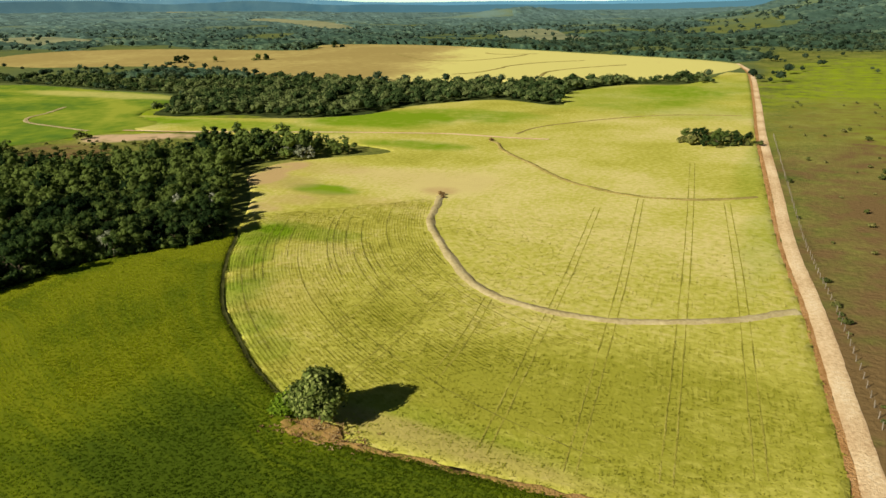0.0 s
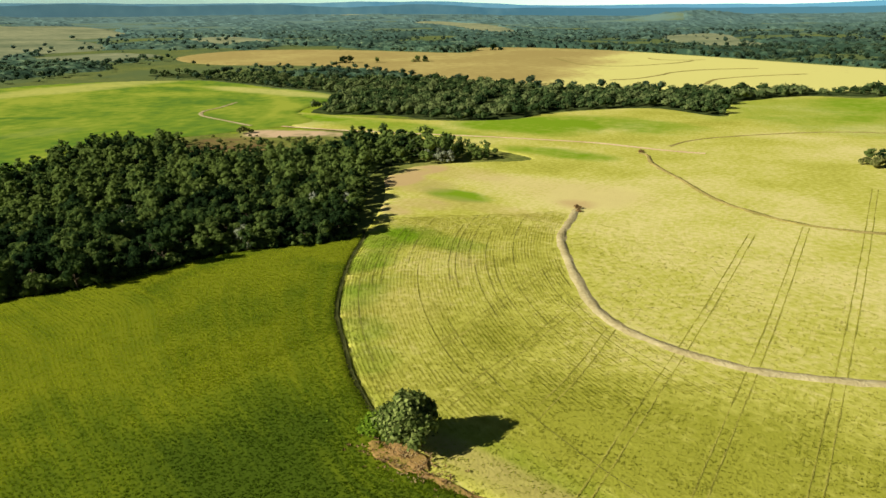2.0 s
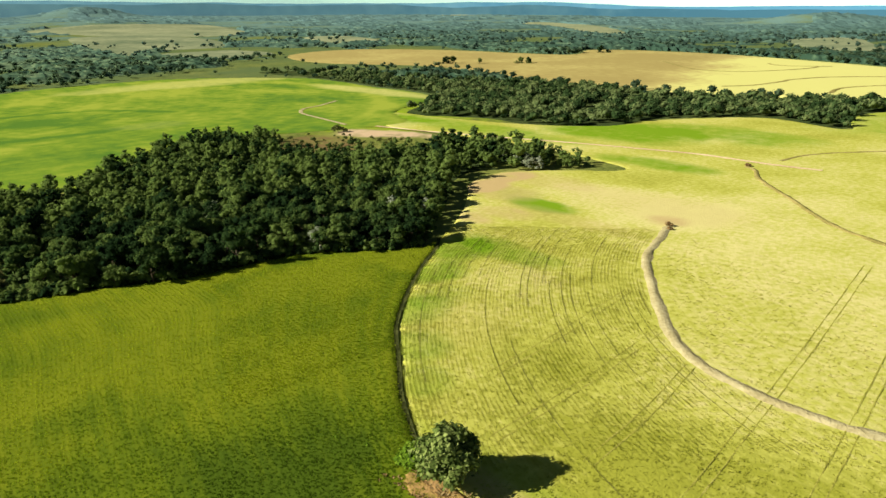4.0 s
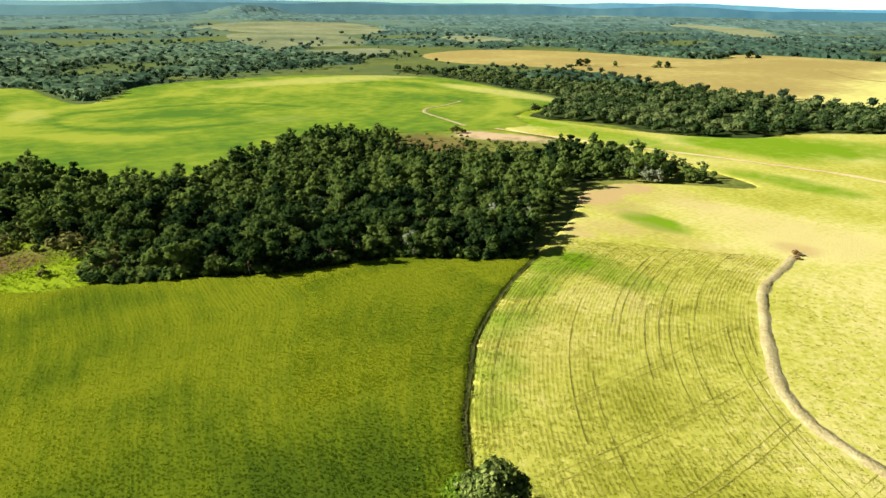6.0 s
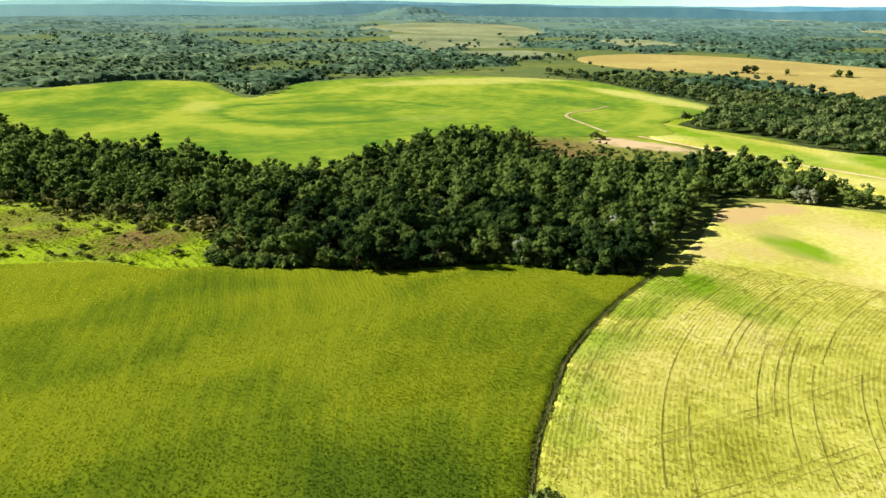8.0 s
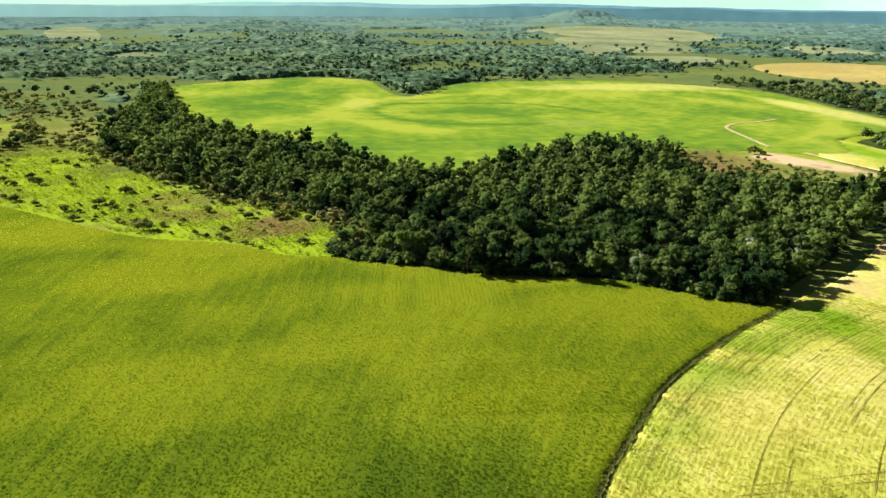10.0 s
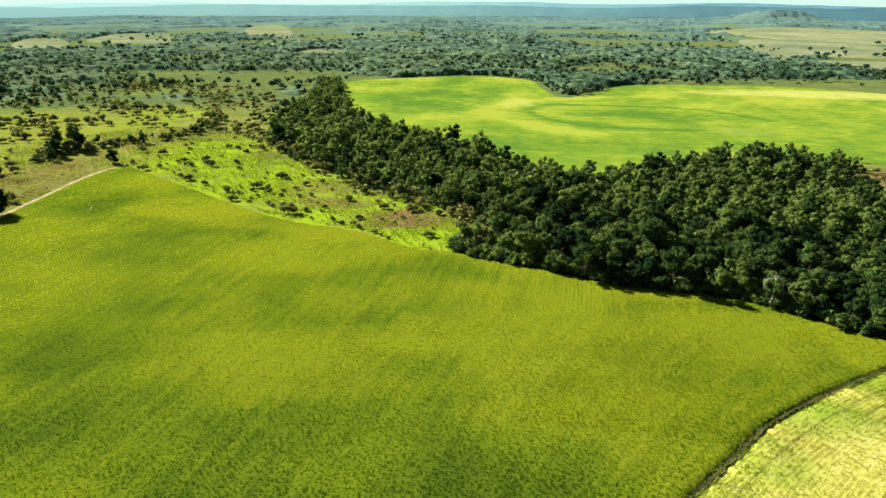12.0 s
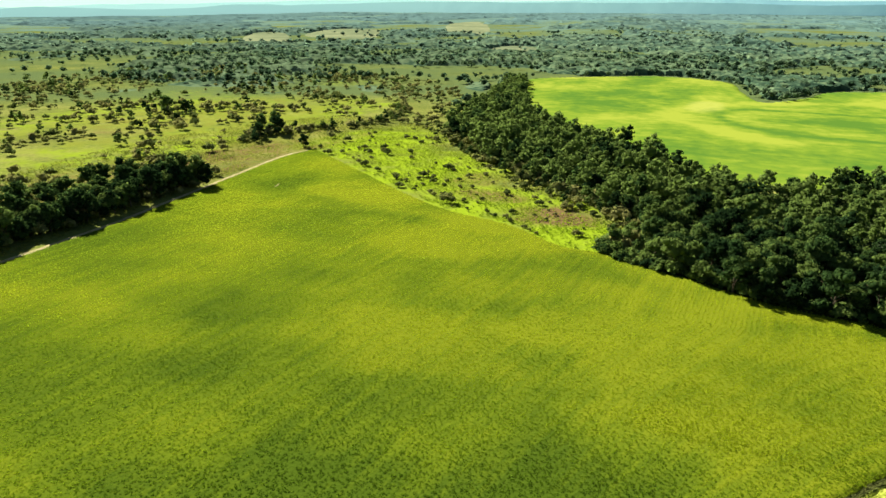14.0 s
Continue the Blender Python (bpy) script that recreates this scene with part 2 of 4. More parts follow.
# how steeply the land climbs beyond the farm, in degrees, by bearing west of north
BEARING = [-20, -4, 11, 28, 45, 60, 77, 95, 110, 125, 135, 150, 170]
CLIMB = [0, 0, 0, 0.2, 0.9, 1.2, 1.5, 1.45, 1.25, 1.0, 0.5, 0, 0]


def climb(xy):
    return np.tan(np.radians(np.interp(np.degrees(np.arctan2(-xy[:, 0], xy[:, 1] - 20)), BEARING, CLIMB)))


def height(xy):
    """Height of the land: flat farmland, beyond it ground that climbs slowly with low swells and hills."""
    r = np.hypot(xy[:, 0], xy[:, 1] - 20)
    z = np.clip(r - 650, 0, None) * climb(xy) + np.clip((r - 750) / 900, 0, 1) * 5 * value_noise(xy, 420, 3)
    for x, y, sx, sy, h in HILLS:
        d2 = ((xy[:, 0] - x) / sx) ** 2 + ((xy[:, 1] - y) / sy) ** 2
        z += h * np.exp(-d2 * 1.2) * (1 + 0.25 * value_noise(xy, 160, 5)) * np.clip((r - 650) / 300, 0, 1)
    return z


def mesh_np(name, verts, faces, mat, attrs=None, uv=None, smooth=False):
    """A mesh from arrays: verts (n, 3) and faces (m, 3 or 4)."""
    verts, faces = np.asarray(verts, np.float32), np.asarray(faces, np.int32)
    me = bpy.data.meshes.new(name)
    k = faces.shape[1]
    me.vertices.add(len(verts))
    me.vertices.foreach_set("co", verts.ravel())
    me.loops.add(faces.size)
    me.loops.foreach_set("vertex_index", faces.ravel())
    me.polygons.add(len(faces))
    me.polygons.foreach_set("loop_start", np.arange(0, faces.size, k, dtype=np.int32))
    me.polygons.foreach_set("use_smooth", np.full(len(faces), smooth))
    for key, values in (attrs or {}).items():
        me.attributes.new(key, "FLOAT", "POINT").data.foreach_set("value", np.asarray(values, np.float32))
    if uv is not None:
        layer = me.uv_layers.new(name="row")
        layer.data.foreach_set("uv", np.asarray(uv, np.float32)[faces.ravel()].ravel())
    me.update(calc_edges=True)
    me.materials.append(mat)
    return me


def part(name, me, parent, label=""):
    ob = new(name, me)
    ob.parent = parent
    return tagged(ob, label)


def bumps(xy, blobs):
    """Soft patches on the plan: x, y, radius x, radius y, amount."""
    v = np.zeros(len(xy))
    wob = value_noise(xy, 14, 9)
    for x, y, rx, ry, amount in blobs:
        d = ((xy[:, 0] - x) / rx) ** 2 + ((xy[:, 1] - y) / ry) ** 2
        v += amount * np.clip(1.4 - d + 0.5 * wob, 0, 1)
    return v


def furrow_y(x):
    order = np.argsort(FURROW[:, 0])
    return np.interp(x, FURROW[order, 0], FURROW[order, 1])


def row_bend(x, k):
    """Drill rows run east and west and bend to follow the furrow where they come near it."""
    return k + (furrow_y(x) - 60) * np.exp(-np.clip(60 - k, 0, None) / 30)


def row_number(xy):
    k = np.minimum(xy[:, 1], 60)
    for _ in range(12):
        k = np.minimum(k + 0.5 * (xy[:, 1] - row_bend(xy[:, 0], k)), 62)
    return k


def sheet(name, poly, step, top, mat, guide, label, tone=None, accent=None, ruffle=0.08, seed=1, brown=None):
    """A field: a sheet of crop at height top over the land that slopes to the soil along its outline."""
    lo, hi = poly.min(0) - step, poly.max(0) + step
    nx, ny = np.ceil((hi - lo) / step).astype(int) + 1
    gx, gy = np.meshgrid(lo[0] + np.arange(nx) * step, lo[1] + np.arange(ny) * step, indexing="ij")
    xy = np.c_[gx.ravel(), gy.ravel()]
    ins = inside(poly, xy)
    idx = np.arange(nx * ny).reshape(nx, ny)
    quads = np.stack([idx[:-1, :-1], idx[1:, :-1], idx[1:, 1:], idx[:-1, 1:]], -1).reshape(-1, 4)
    quads = quads[ins[quads].any(1)]
    used = np.unique(quads)
    remap = np.full(nx * ny, -1)
    remap[used] = np.arange(len(used))
    xy, ins, quads = xy[used], ins[used], remap[quads]
    out = ~ins
    xy[out] = nearest(poly, xy[out], True)[0]
    z = height(xy) + top + ruffle * value_noise(xy, step * 3, seed, 2)
    z[out] = height(xy[out]) + 0.03
    if guide is None:
        s, d = xy[:, 0], row_number(xy)
    elif len(guide) == 1:
        off = xy - guide[0]
        s, d = np.arctan2(off[:, 1], off[:, 0]) * RING, np.hypot(off[:, 0], off[:, 1])
    else:
        _, d, s = nearest(guide, xy)
    attrs = {"tone": tone(xy) if tone else np.zeros(len(xy)), "accent": accent(xy) if accent else np.zeros(len(xy)), "brown": brown(xy) if brown else np.zeros(len(xy))}
    return tagged(new(name, mesh_np(name, np.c_[xy, z], quads, mat, attrs, np.c_[s, d], True)), label, "field", kind="structure")


def ribbon(name, line, width, mat, label, category, profile, lift=0.0, wobble=0.15, seed=1, step=1.0, kind="structure"):
    """A strip of soil along a plan line. profile: heights across it, edge to edge."""
    seg = np.r_[0, np.cumsum(np.linalg.norm(np.diff(line, axis=0), axis=1))]
    s = np.linspace(0, seg[-1], max(3, int(seg[-1] / step)))
    c = np.c_[np.interp(s, seg, line[:, 0]), np.interp(s, seg, line[:, 1])]
    t = np.gradient(c, axis=0)
    t /= np.linalg.norm(t, axis=1)[:, None]
    nrm = np.c_[-t[:, 1], t[:, 0]]
    k = len(profile)
    rows = []
    for j, h in enumerate(profile):
        f = j / (k - 1) - 0.5
        edge = wobble * value_noise(np.c_[s, np.full(len(s), j * 7.0)], 2.5, seed + j)
        p = c + nrm * (f * width + edge)[:, None]
        rows.append(np.c_[p, height(p) + h + lift + 0.04 * value_noise(p, 0.8, seed + 3)])
    v = np.stack(rows, 1).reshape(-1, 3)
    idx = np.arange(len(v)).reshape(len(s), k)
    q = np.stack([idx[:-1, 1:], idx[:-1, :-1], idx[1:, :-1], idx[1:, 1:]], -1).reshape(-1, 4)
    tone = np.tile([abs(j / (k - 1) - 0.5) * -0.6 for j in range(k)], len(s))
    return tagged(new(name, mesh_np(name, v, q, mat, {"tone": tone}, smooth=True)), label, category, kind=kind)


# ---- the plan, in metres ----
FURROW = spline([(-131, 103), (-125, 97), (-117, 86), (-106, 73), (-95, 62), (-85, 55), (-75, 48), (-66, 43), (-59, 39.5), (-54, 36.5), (-47, 36), (-39, 37), (-25, 38), (-8, 40), (14, 44)])
ROAD = spline([(22, -140), (20, -40), (17, 20), (14, 55), (11, 79), (7, 109), (1, 147), (-5, 202), (-15, 290), (-25, 396), (-42, 555), (-60, 640)])
TERRACE = spline([(-95, 153), (-91, 143), (-85, 128), (-75, 115), (-66, 104), (-58, 95.5), (-50, 90), (-43, 88), (-34, 87), (-25, 88), (-15, 92), (-6, 97), (1, 103), (4, 105.6)])
TERRACE_FAR = spline([(-117, 239), (-112, 236), (-104, 223), (-85, 204), (-67, 186), (-51, 177), (-40, 174), (-29, 175), (-17, 180), (-9, 186)])
WOOD_EDGE = [(-131, 103), (-128, 95), (-132, 87), (-138, 79), (-144, 70), (-146, 60), (-147, 48), (-150, 37), (-154, 27), (-158, 14)]
FIELD_EDGE = [(-163, 2), (-163, -6), (-174, -24), (-179, -45), (-190, -66), (-211, -97), (-237, -136)]
WEST_EDGE = [(-237, -139), (-217, -139), (-176, -130), (-144, -123), (-120, -118), (-87, -114), (-40, -108), (20, -100)]
GREEN = np.vstack([FURROW[::-1] + (-0.05, -0.1), spline(WOOD_EDGE + FIELD_EDGE, 6), spline(WEST_EDGE, 6), [(18, -60), (15, 20)]])
GOLD = np.vstack([FURROW[:-2] + (0.3, 0.4), spline([(11.5, 56), (8.5, 79), (4.5, 109), (-1.5, 147), (-8, 202), (-18, 290), (-28, 396), (-45, 555)], 6),
                  spline([(-60, 560), (-75, 470), (-112, 458), (-136, 412), (-131, 375), (-124, 350), (-170, 362), (-206, 320), (-214, 286), (-246, 264), (-300, 250), (-342, 246),
                          (-370, 225), (-300, 210), (-262, 214), (-210, 218), (-160, 212), (-146, 204), (-166, 184), (-176, 166), (-170, 150), (-160, 140), (-147, 126), (-134, 109)], 6)])
FAR_GREEN = spline([(-345, 250), (-300, 222), (-318, 160), (-322, 120), (-300, 80), (-262, 45), (-268, 15), (-310, -12), (-345, -58), (-420, -108), (-520, -150), (-624, -184), (-690, -130), (-727, -73),
                    (-701, -13), (-630, 4), (-557, 24), (-610, 52), (-671, 74), (-700, 155), (-690, 250), (-600, 338), (-490, 332), (-392, 318)], 6, True)
FAR_GOLD = spline([(-900, 480), (-940, 600), (-812, 690), (-610, 726), (-640, 835), (-472, 868), (-209, 740), (-62, 640), (-80, 520), (-150, 480), (-200, 460), (-270, 440), (-330, 455), (-420, 455), (-607, 500), (-760, 440)], 6, True)
WOOD = np.vstack([spline(WOOD_EDGE[1:], 6) + (0.5, -0.2), spline([(-166, 14), (-190, 10), (-206, -8), (-222, -22), (-234, -40), (-258, -66), (-292, -92), (-325, -118), (-400, -140), (-500, -160), (-600, -190),
                  (-612, -178), (-510, -142), (-410, -100), (-338, -52), (-300, -8), (-262, 20), (-254, 40), (-286, 66), (-306, 96), (-321, 130), (-306, 146), (-286, 136), (-264, 142), (-254, 160), (-238, 184), (-222, 205),
                  (-196, 200), (-158, 203), (-170, 184), (-184, 166), (-176, 147), (-166, 138), (-150, 120), (-136, 104)], 6)])
WOOD_FAR = spline([(-335, 250), (-304, 256), (-278, 266), (-245, 264), (-212, 288), (-210, 322), (-170, 366), (-126, 352), (-138, 412), (-112, 462), (-60, 480), (-80, 500), (-130, 480), (-190, 446), (-280, 410),
                   (-330, 440), (-400, 436), (-500, 410), (-600, 390), (-690, 360), (-690, 330), (-600, 346), (-490, 338), (-390, 322)], 6, True)

HUB, RING = np.array([(4.2, 178.5)]), 152.6  # centre and radius of the curved drill rows

# ---- land ----
ring_r = np.concatenate([np.linspace(0.02, 420, 150), 420 * np.geomspace(1.012, 11.55, 190)])
ring_a = np.radians(np.linspace(0, 360, 361)[:-1])
gx, gy = (ring_r[:, None] * np.cos(ring_a)).ravel(), (ring_r[:, None] * np.sin(ring_a)).ravel()
land = np.c_[gx - 60, gy + 20]
na = len(ring_a)
i0 = np.arange(len(ring_r) - 1)[:, None] * na + np.arange(na)
i1 = np.arange(len(ring_r) - 1)[:, None] * na + (np.arange(na) + 1) % na
quads = np.stack([i0, i0 + na, i1 + na, i1], -1).reshape(-1, 4)
lime = bumps(land, [(-270, -125, 44, 28, 1.0), (-228, -80, 36, 32, 1.0), (-190, -32, 28, 28, 0.9), (-174, -4, 14, 12, 1.2), (-240, -170, 60, 22, 0.35), (-330, -230, 90, 50, 0.6), (-205, -205, 60, 40, 0.45), (-260, -290, 90, 40, 0.4), (-420, -330, 120, 70, 0.4), (-330, 230, 60, 60, 0.8),
                    (60, 480, 90, 240, 0.7), (48, 300, 26, 40, 0.6), (32, 170, 12, 30, 0.35), (44, 230, 14, 22, 0.4)])
dry = bumps(land, [(50, 330, 60, 140, 0.25), (-280, 172, 22, 14, 0.3), (-230, -240, 220, 120, 0.1)])
brown = bumps(land, [(-190, -16, 11, 13, 1.1), (-203, -42, 7, 12, 0.7), (-222, -56, 12, 9, 0.5), (-236, -142, 60, 5, 0.5), (30, 110, 34, 90, 0.9), (26, 40, 26, 60, 0.8), (28, 220, 40, 60, 0.7), (24, 340, 40, 80, 0.45), (-282, 150, 26, 26, 0.7), (-262, 150, 14, 22, 0.5),
                     (-130, -145, 60, 14, 0.5), (-215, -160, 26, 14, 0.4), (-160, -170, 50, 20, 0.35), (-240, -165, 60, 16, 0.4), (-300, -250, 120, 50, 0.3)])
sand = bumps(land, [(-292, 187, 15, 10, 1.2), (-276, 196, 12, 8, 1.0), (-264, 204, 12, 5, 0.8)])
r_land = np.hypot(land[:, 0], land[:, 1] - 20)
east = (land[:, 0] > -40) & (land[:, 1] < 800)


def wooded(xy):
    """How closely the far land is grown with trees, 0 to 1: dense tracts with open country between."""
    return np.clip(0.62 + 1.5 * value_noise(xy, 190, 12) + 0.5 * value_noise(xy, 700, 14), 0.04, 1)


wood = np.where(east, 0.0, np.clip((r_land - 430) / 120, 0, 1) * np.clip(0.75 + wooded(land), 0, 1.4))
# Amount of painted haze, growing with distance.
land_haze = np.clip((r_land - 1300) / 1700, 0, 1) * 1.1
ground = tagged(new("ground", mesh_np("ground", np.c_[land, height(land)], quads, M_GROUND, {"tone": dry, "accent": lime, "brown": brown, "sand": sand, "wood": wood, "far": land_haze}, smooth=True)),
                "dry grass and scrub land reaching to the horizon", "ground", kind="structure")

# ---- fields ----
# Crop tone patches, some put in for light and shade on the crop.
GREEN_TONE = [(-72, 4, 30, 22, -0.12), (-164, -34, 13, 34, 0.3), (-186, -78, 13, 22, 0.3), (-206, -112, 14, 16, 0.2), (-112, 22, 34, 56, 0.18), (-124, 60, 22, 30, 0.15), (-132, 80, 7, 12, 0.35), (-146, 48, 7, 16, 0.35), (-154, 24, 8, 12, 0.35), (-172, -28, 10, 16, 0.3), (-122, 30, 20, 24, 0.12), (-60, 24, 20, 14, -0.25), (-36, -6, 24, 20, -0.2), (-121, 88, 9, 9, 0.5), (-140, 62, 10, 16, 0.2), (-168, -6, 10, 18, 0.35), (-180, -60, 12, 26, 0.3), (-150, -30, 14, 26, 0.3), (-70, -70, 30, 30, -0.1), (-60, 0, 26, 20, -0.18), (-110, 55, 16, 14, -0.05),
              (-30, 20, 30, 12, -0.35), (-150, -95, 30, 14, 0.1), (-95, -15, 16, 20, 0.1)]
GOLD_TONE = [(-70, 170, 40, 40, 0.25), (-115, 165, 30, 22, 0.35), (-20, 140, 30, 40, 0.2), (-40, 300, 60, 60, 0.15), (-75, 60, 30, 18, -0.2), (-20, 58, 34, 18, -0.35), (-95, 95, 14, 8, 0.15)]
GOLD_GREEN = [(-112, 86, 6, 8, 0.7), (-98, 70, 6, 8, 0.6), (-86, 60, 6, 6, 0.5), (-76, 53, 6, 5, 0.35), (-120, 100, 8, 9, 0.75), (-112, 108, 16, 6, 0.6), (-133, 146, 12, 6, 0.75), (-150, 152, 12, 5, 0.3), (-195, 275, 42, 26, 1.1), (-160, 300, 44, 22, 0.8), (-145, 222, 26, 9, 0.9), (-260, 236, 70, 14, 0.8), (-135, 146, 14, 5, 0.5),
              (-100, 400, 60, 60, 0.5), (-60, 350, 46, 30, 0.35), (-60, 450, 40, 60, 0.5), (-12, 240, 6, 60, 0.35), (-4, 150, 6, 40, 0.3), (-330, 230, 40, 20, 0.5), (-100, 76, 6, 8, 0.35), (-45, 44, 30, 5, 0.3)]
GOLD_BROWN = [(-165, 148, 8, 14, 1.2), (-168, 168, 7, 10, 0.9), (-152, 150, 12, 9, 0.5), (-152, 172, 16, 10, 0.35), (-136, 132, 10, 5, 0.5), (-120, 140, 26, 5, 0.3), (-110, 170, 30, 14, 0.25), (-98, 158, 6, 5, 0.6), (-140, 122, 9, 4, 0.6), (-40, 42, 26, 3, 0.5), (-90, 72, 12, 12, 0.15)]


def green_tone(p):
    """Lighter and darker patches of the green crop, some standing in for light on it, drawn out where the wind has laid
    it.
    """
    return bumps(p, GREEN_TONE) + 0.34 * value_noise(np.c_[p[:, 0] + 0.35 * p[:, 1], 0.35 * p[:, 1]], 13, 181, 4)


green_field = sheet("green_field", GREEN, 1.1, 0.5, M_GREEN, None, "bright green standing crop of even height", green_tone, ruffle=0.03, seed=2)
gold_field = sheet("ripening_field", GOLD, 1.5, 0.30, M_GOLD, HUB, "yellow-green ripening crop drilled in curved rows", lambda p: bumps(p, GOLD_TONE), lambda p: bumps(p, GOLD_GREEN), 0.07, 3, lambda p: bumps(p, GOLD_BROWN))
BAND_IN = spline([(-398, 100), (-396, 70), (-400, 44), (-420, 20), (-450, 4), (-478, 4), (-500, 16), (-506, 50), (-502, 112), (-456, 148)])
BAND_OUT = spline([(-370, 40), (-392, 12), (-420, -12), (-450, -24), (-482, -22), (-520, 0), (-560, 40), (-590, 100)])
BAND_FAR = spline([(-660, 240), (-610, 290), (-540, 308), (-470, 300), (-400, 280), (-360, 252)])


def far_bands(p):
    near = lambda line: np.abs(nearest(line, p)[1])
    v = -0.5 * np.exp(-(near(BAND_IN) / 4.5) ** 2) + 0.5 * np.exp(-(near(BAND_OUT) / 11) ** 2) + 0.5 * np.exp(-(near(BAND_FAR) / 10) ** 2)
    return v + 0.4 * value_noise(p * (0.35, 1), 26, 51) + bumps(p, [(-525, -80, 60, 40, -0.45), (-460, -70, 40, 26, -0.3), (-430, 60, 18, 26, 0.3), (-450, 70, 30, 40, -0.25), (-360, 130, 40, 50, -0.15), (-600, 200, 60, 90, 0.25)])


far_green = sheet("far_green_field", FAR_GREEN, 4.0, 0.5, M_FARGREEN, FAR_GREEN[60:110], "lime green crop field behind the wood", far_bands,
                  lambda p: bumps(p, [(-640, 250, 30, 120, 0.6), (-460, 310, 90, 14, 0.8), (-505, -10, 34, 12, 0.3), (-400, 120, 14, 20, 0.15)]), 0.1, 4)
far_gold = sheet("far_stubble_field", FAR_GOLD, 9.0, 0.4, M_FARGOLD, FAR_GOLD[:40], "tan stubble field fading to pale yellow crop", lambda p: np.clip((p[:, 0] + 340 + 0.35 * (p[:, 1] - 560)) / 120, -0.25, 0.5), None, 0.1, 5)
CLEARINGS = [([(-1377, 789), (-1371, 852), (-1204, 831), (-1066, 775), (-1077, 698), (-1231, 701)], 0.25), ([(-1657, 1743), (-1797, 2009), (-1470, 1882), (-1231, 1676), (-945, 1349), (-998, 1288), (-1336, 1555)], 0.25),
             ([(-3100, 2600), (-3400, 2950), (-3150, 2900), (-2650, 2480), (-2600, 2250)], 1.2), ([(-585, 1312), (-584, 1447), (-511, 1442), (-404, 1212), (-302, 1031), (-308, 946), (-371, 956)], 0.1),
             ([(-2055, 372), (-2156, 627), (-2212, 911), (-1701, 804), (-1524, 615), (-1696, 466)], 0.15), ([(-1608, 365), (-1689, 491), (-1450, 585), (-1180, 509), (-1163, 377), (-1010, 294)], -0.05),
             ([(-1054, 342), (-1090, 470), (-960, 488), (-912, 377)], 0.0), ([(-972, -835), (-1239, -1041), (-1258, -978), (-975, -738)], -0.05), ([(-1229, -895), (-1516, -1007), (-1465, -859), (-1147, -683), (-1125, -776)], -0.05),
             ([(-1458, -676), (-2044, -945), (-2207, -920), (-1518, -598)], 0.05), ([(-965, -369), (-1082, -379), (-1058, -323), (-935, -296)], -0.1), ([(-1416, -987), (-1511, -951), (-1298, -759), (-1141, -734), (-1161, -807)], -0.05)]
CLEARED = [spline(c, 5, True) for c, w in CLEARINGS]
for k, (c, w) in enumerate(CLEARINGS):
    sheet("distant_clearing", CLEARED[k], 20.0, 0.6, M_CLEAR, FAR_GOLD[:8], "pale clearing among distant woods", lambda p: np.full(len(p), w), None, 0.2, 6)

# ---- roads, terraces and furrows ----
ribbon("farm_road", ROAD, 3.1, M_ROAD, "pale sandy farm road with worn wheel ruts", "road", [0.02, 0.10, 0.06, 0.12, 0.06, 0.10, 0.02], 0.03, 0.16, 1, 1.5)
ribbon("verge", ROAD + (-2.2, 0), 1.5, M_RED, "reddish bare verge beside the farm road", "verge", [0.0, 0.05, 0.06, 0.0], 0.02, 0.5, 5, 1.5)
ribbon("terrace_bank", TERRACE, 2.5, M_BARE, "low curved bank of bare tan soil", "bank", [0.15, 0.45, 0.55, 0.42, 0.15], 0.12, 0.5, 2, 0.8)
ribbon("terrace_bank", TERRACE_FAR, 2.0, M_OLIVE, "low curved bank of bare tan soil", "bank", [0.15, 0.45, 0.5, 0.42, 0.15], 0.12, 0.5, 3, 1.2)
ribbon("furrow", FURROW[:86], 0.7, M_FURROW, "dark furrow between two crops, shade put into its colour", "furrow", [0.10, 0.02, 0.10], 0.33, 0.25, 4, 0.7)
ribbon("bare_strip", FURROW[84:132], 1.3, M_PATCH, "strip of reddish bare earth along the crop", "bare strip", [0.1, 0.2, 0.12], 0.36, 0.7, 6, 0.8)
ribbon("farm_track", spline([(-303, 205), (-262, 214), (-236, 222), (-193, 236), (-167, 243), (-141, 249), (-113, 249), (-95, 251)]), 2.4, M_ROAD, "pale sandy track across the fields", "track", [0.1, 0.2, 0.16, 0.2, 0.1], 0.3, 0.4, 7, 2.0)
ribbon("farm_track", spline([(-420, 254), (-405, 232), (-398, 216), (-380, 204), (-352, 200), (-318, 196)]), 2.4, M_BARE, "pale sandy track across the fields", "track", [0.1, 0.2, 0.2, 0.1], 0.55, 0.4, 8, 2.0)
ribbon("field_track", spline(WEST_EDGE) + (0, -1.6), 1.5, M_BARE, "narrow sandy track along the green crop", "track", [0.0, 0.08, 0.05, 0.08, 0.0], 0.05, 0.4, 9, 1.2)
for x0, y0, x1, y1 in [(-57, 50, -61, 96), (-45, 55, -50, 88), (-30.5, 42, -48, 158), (-19, 43, -39, 172), (-8, 46, -33, 225), (2, 52, -16, 176), (-70, 62, -76, 108)]:
    for side in (-0.8, 0.8):
        ribbon("wheel_track", spline([(x0 + side, y0), ((x0 + x1) / 2 + side + 0.6, (y0 + y1) / 2), (x1 + side, y1)], 20), 0.22, M_TRACK, "narrow sprayer wheel track pressed into the crop", "wheel track", [0.0, 0.03, 0.0], 0.33, 0.14, 11, 1.0)
rng = np.random.default_rng(29)
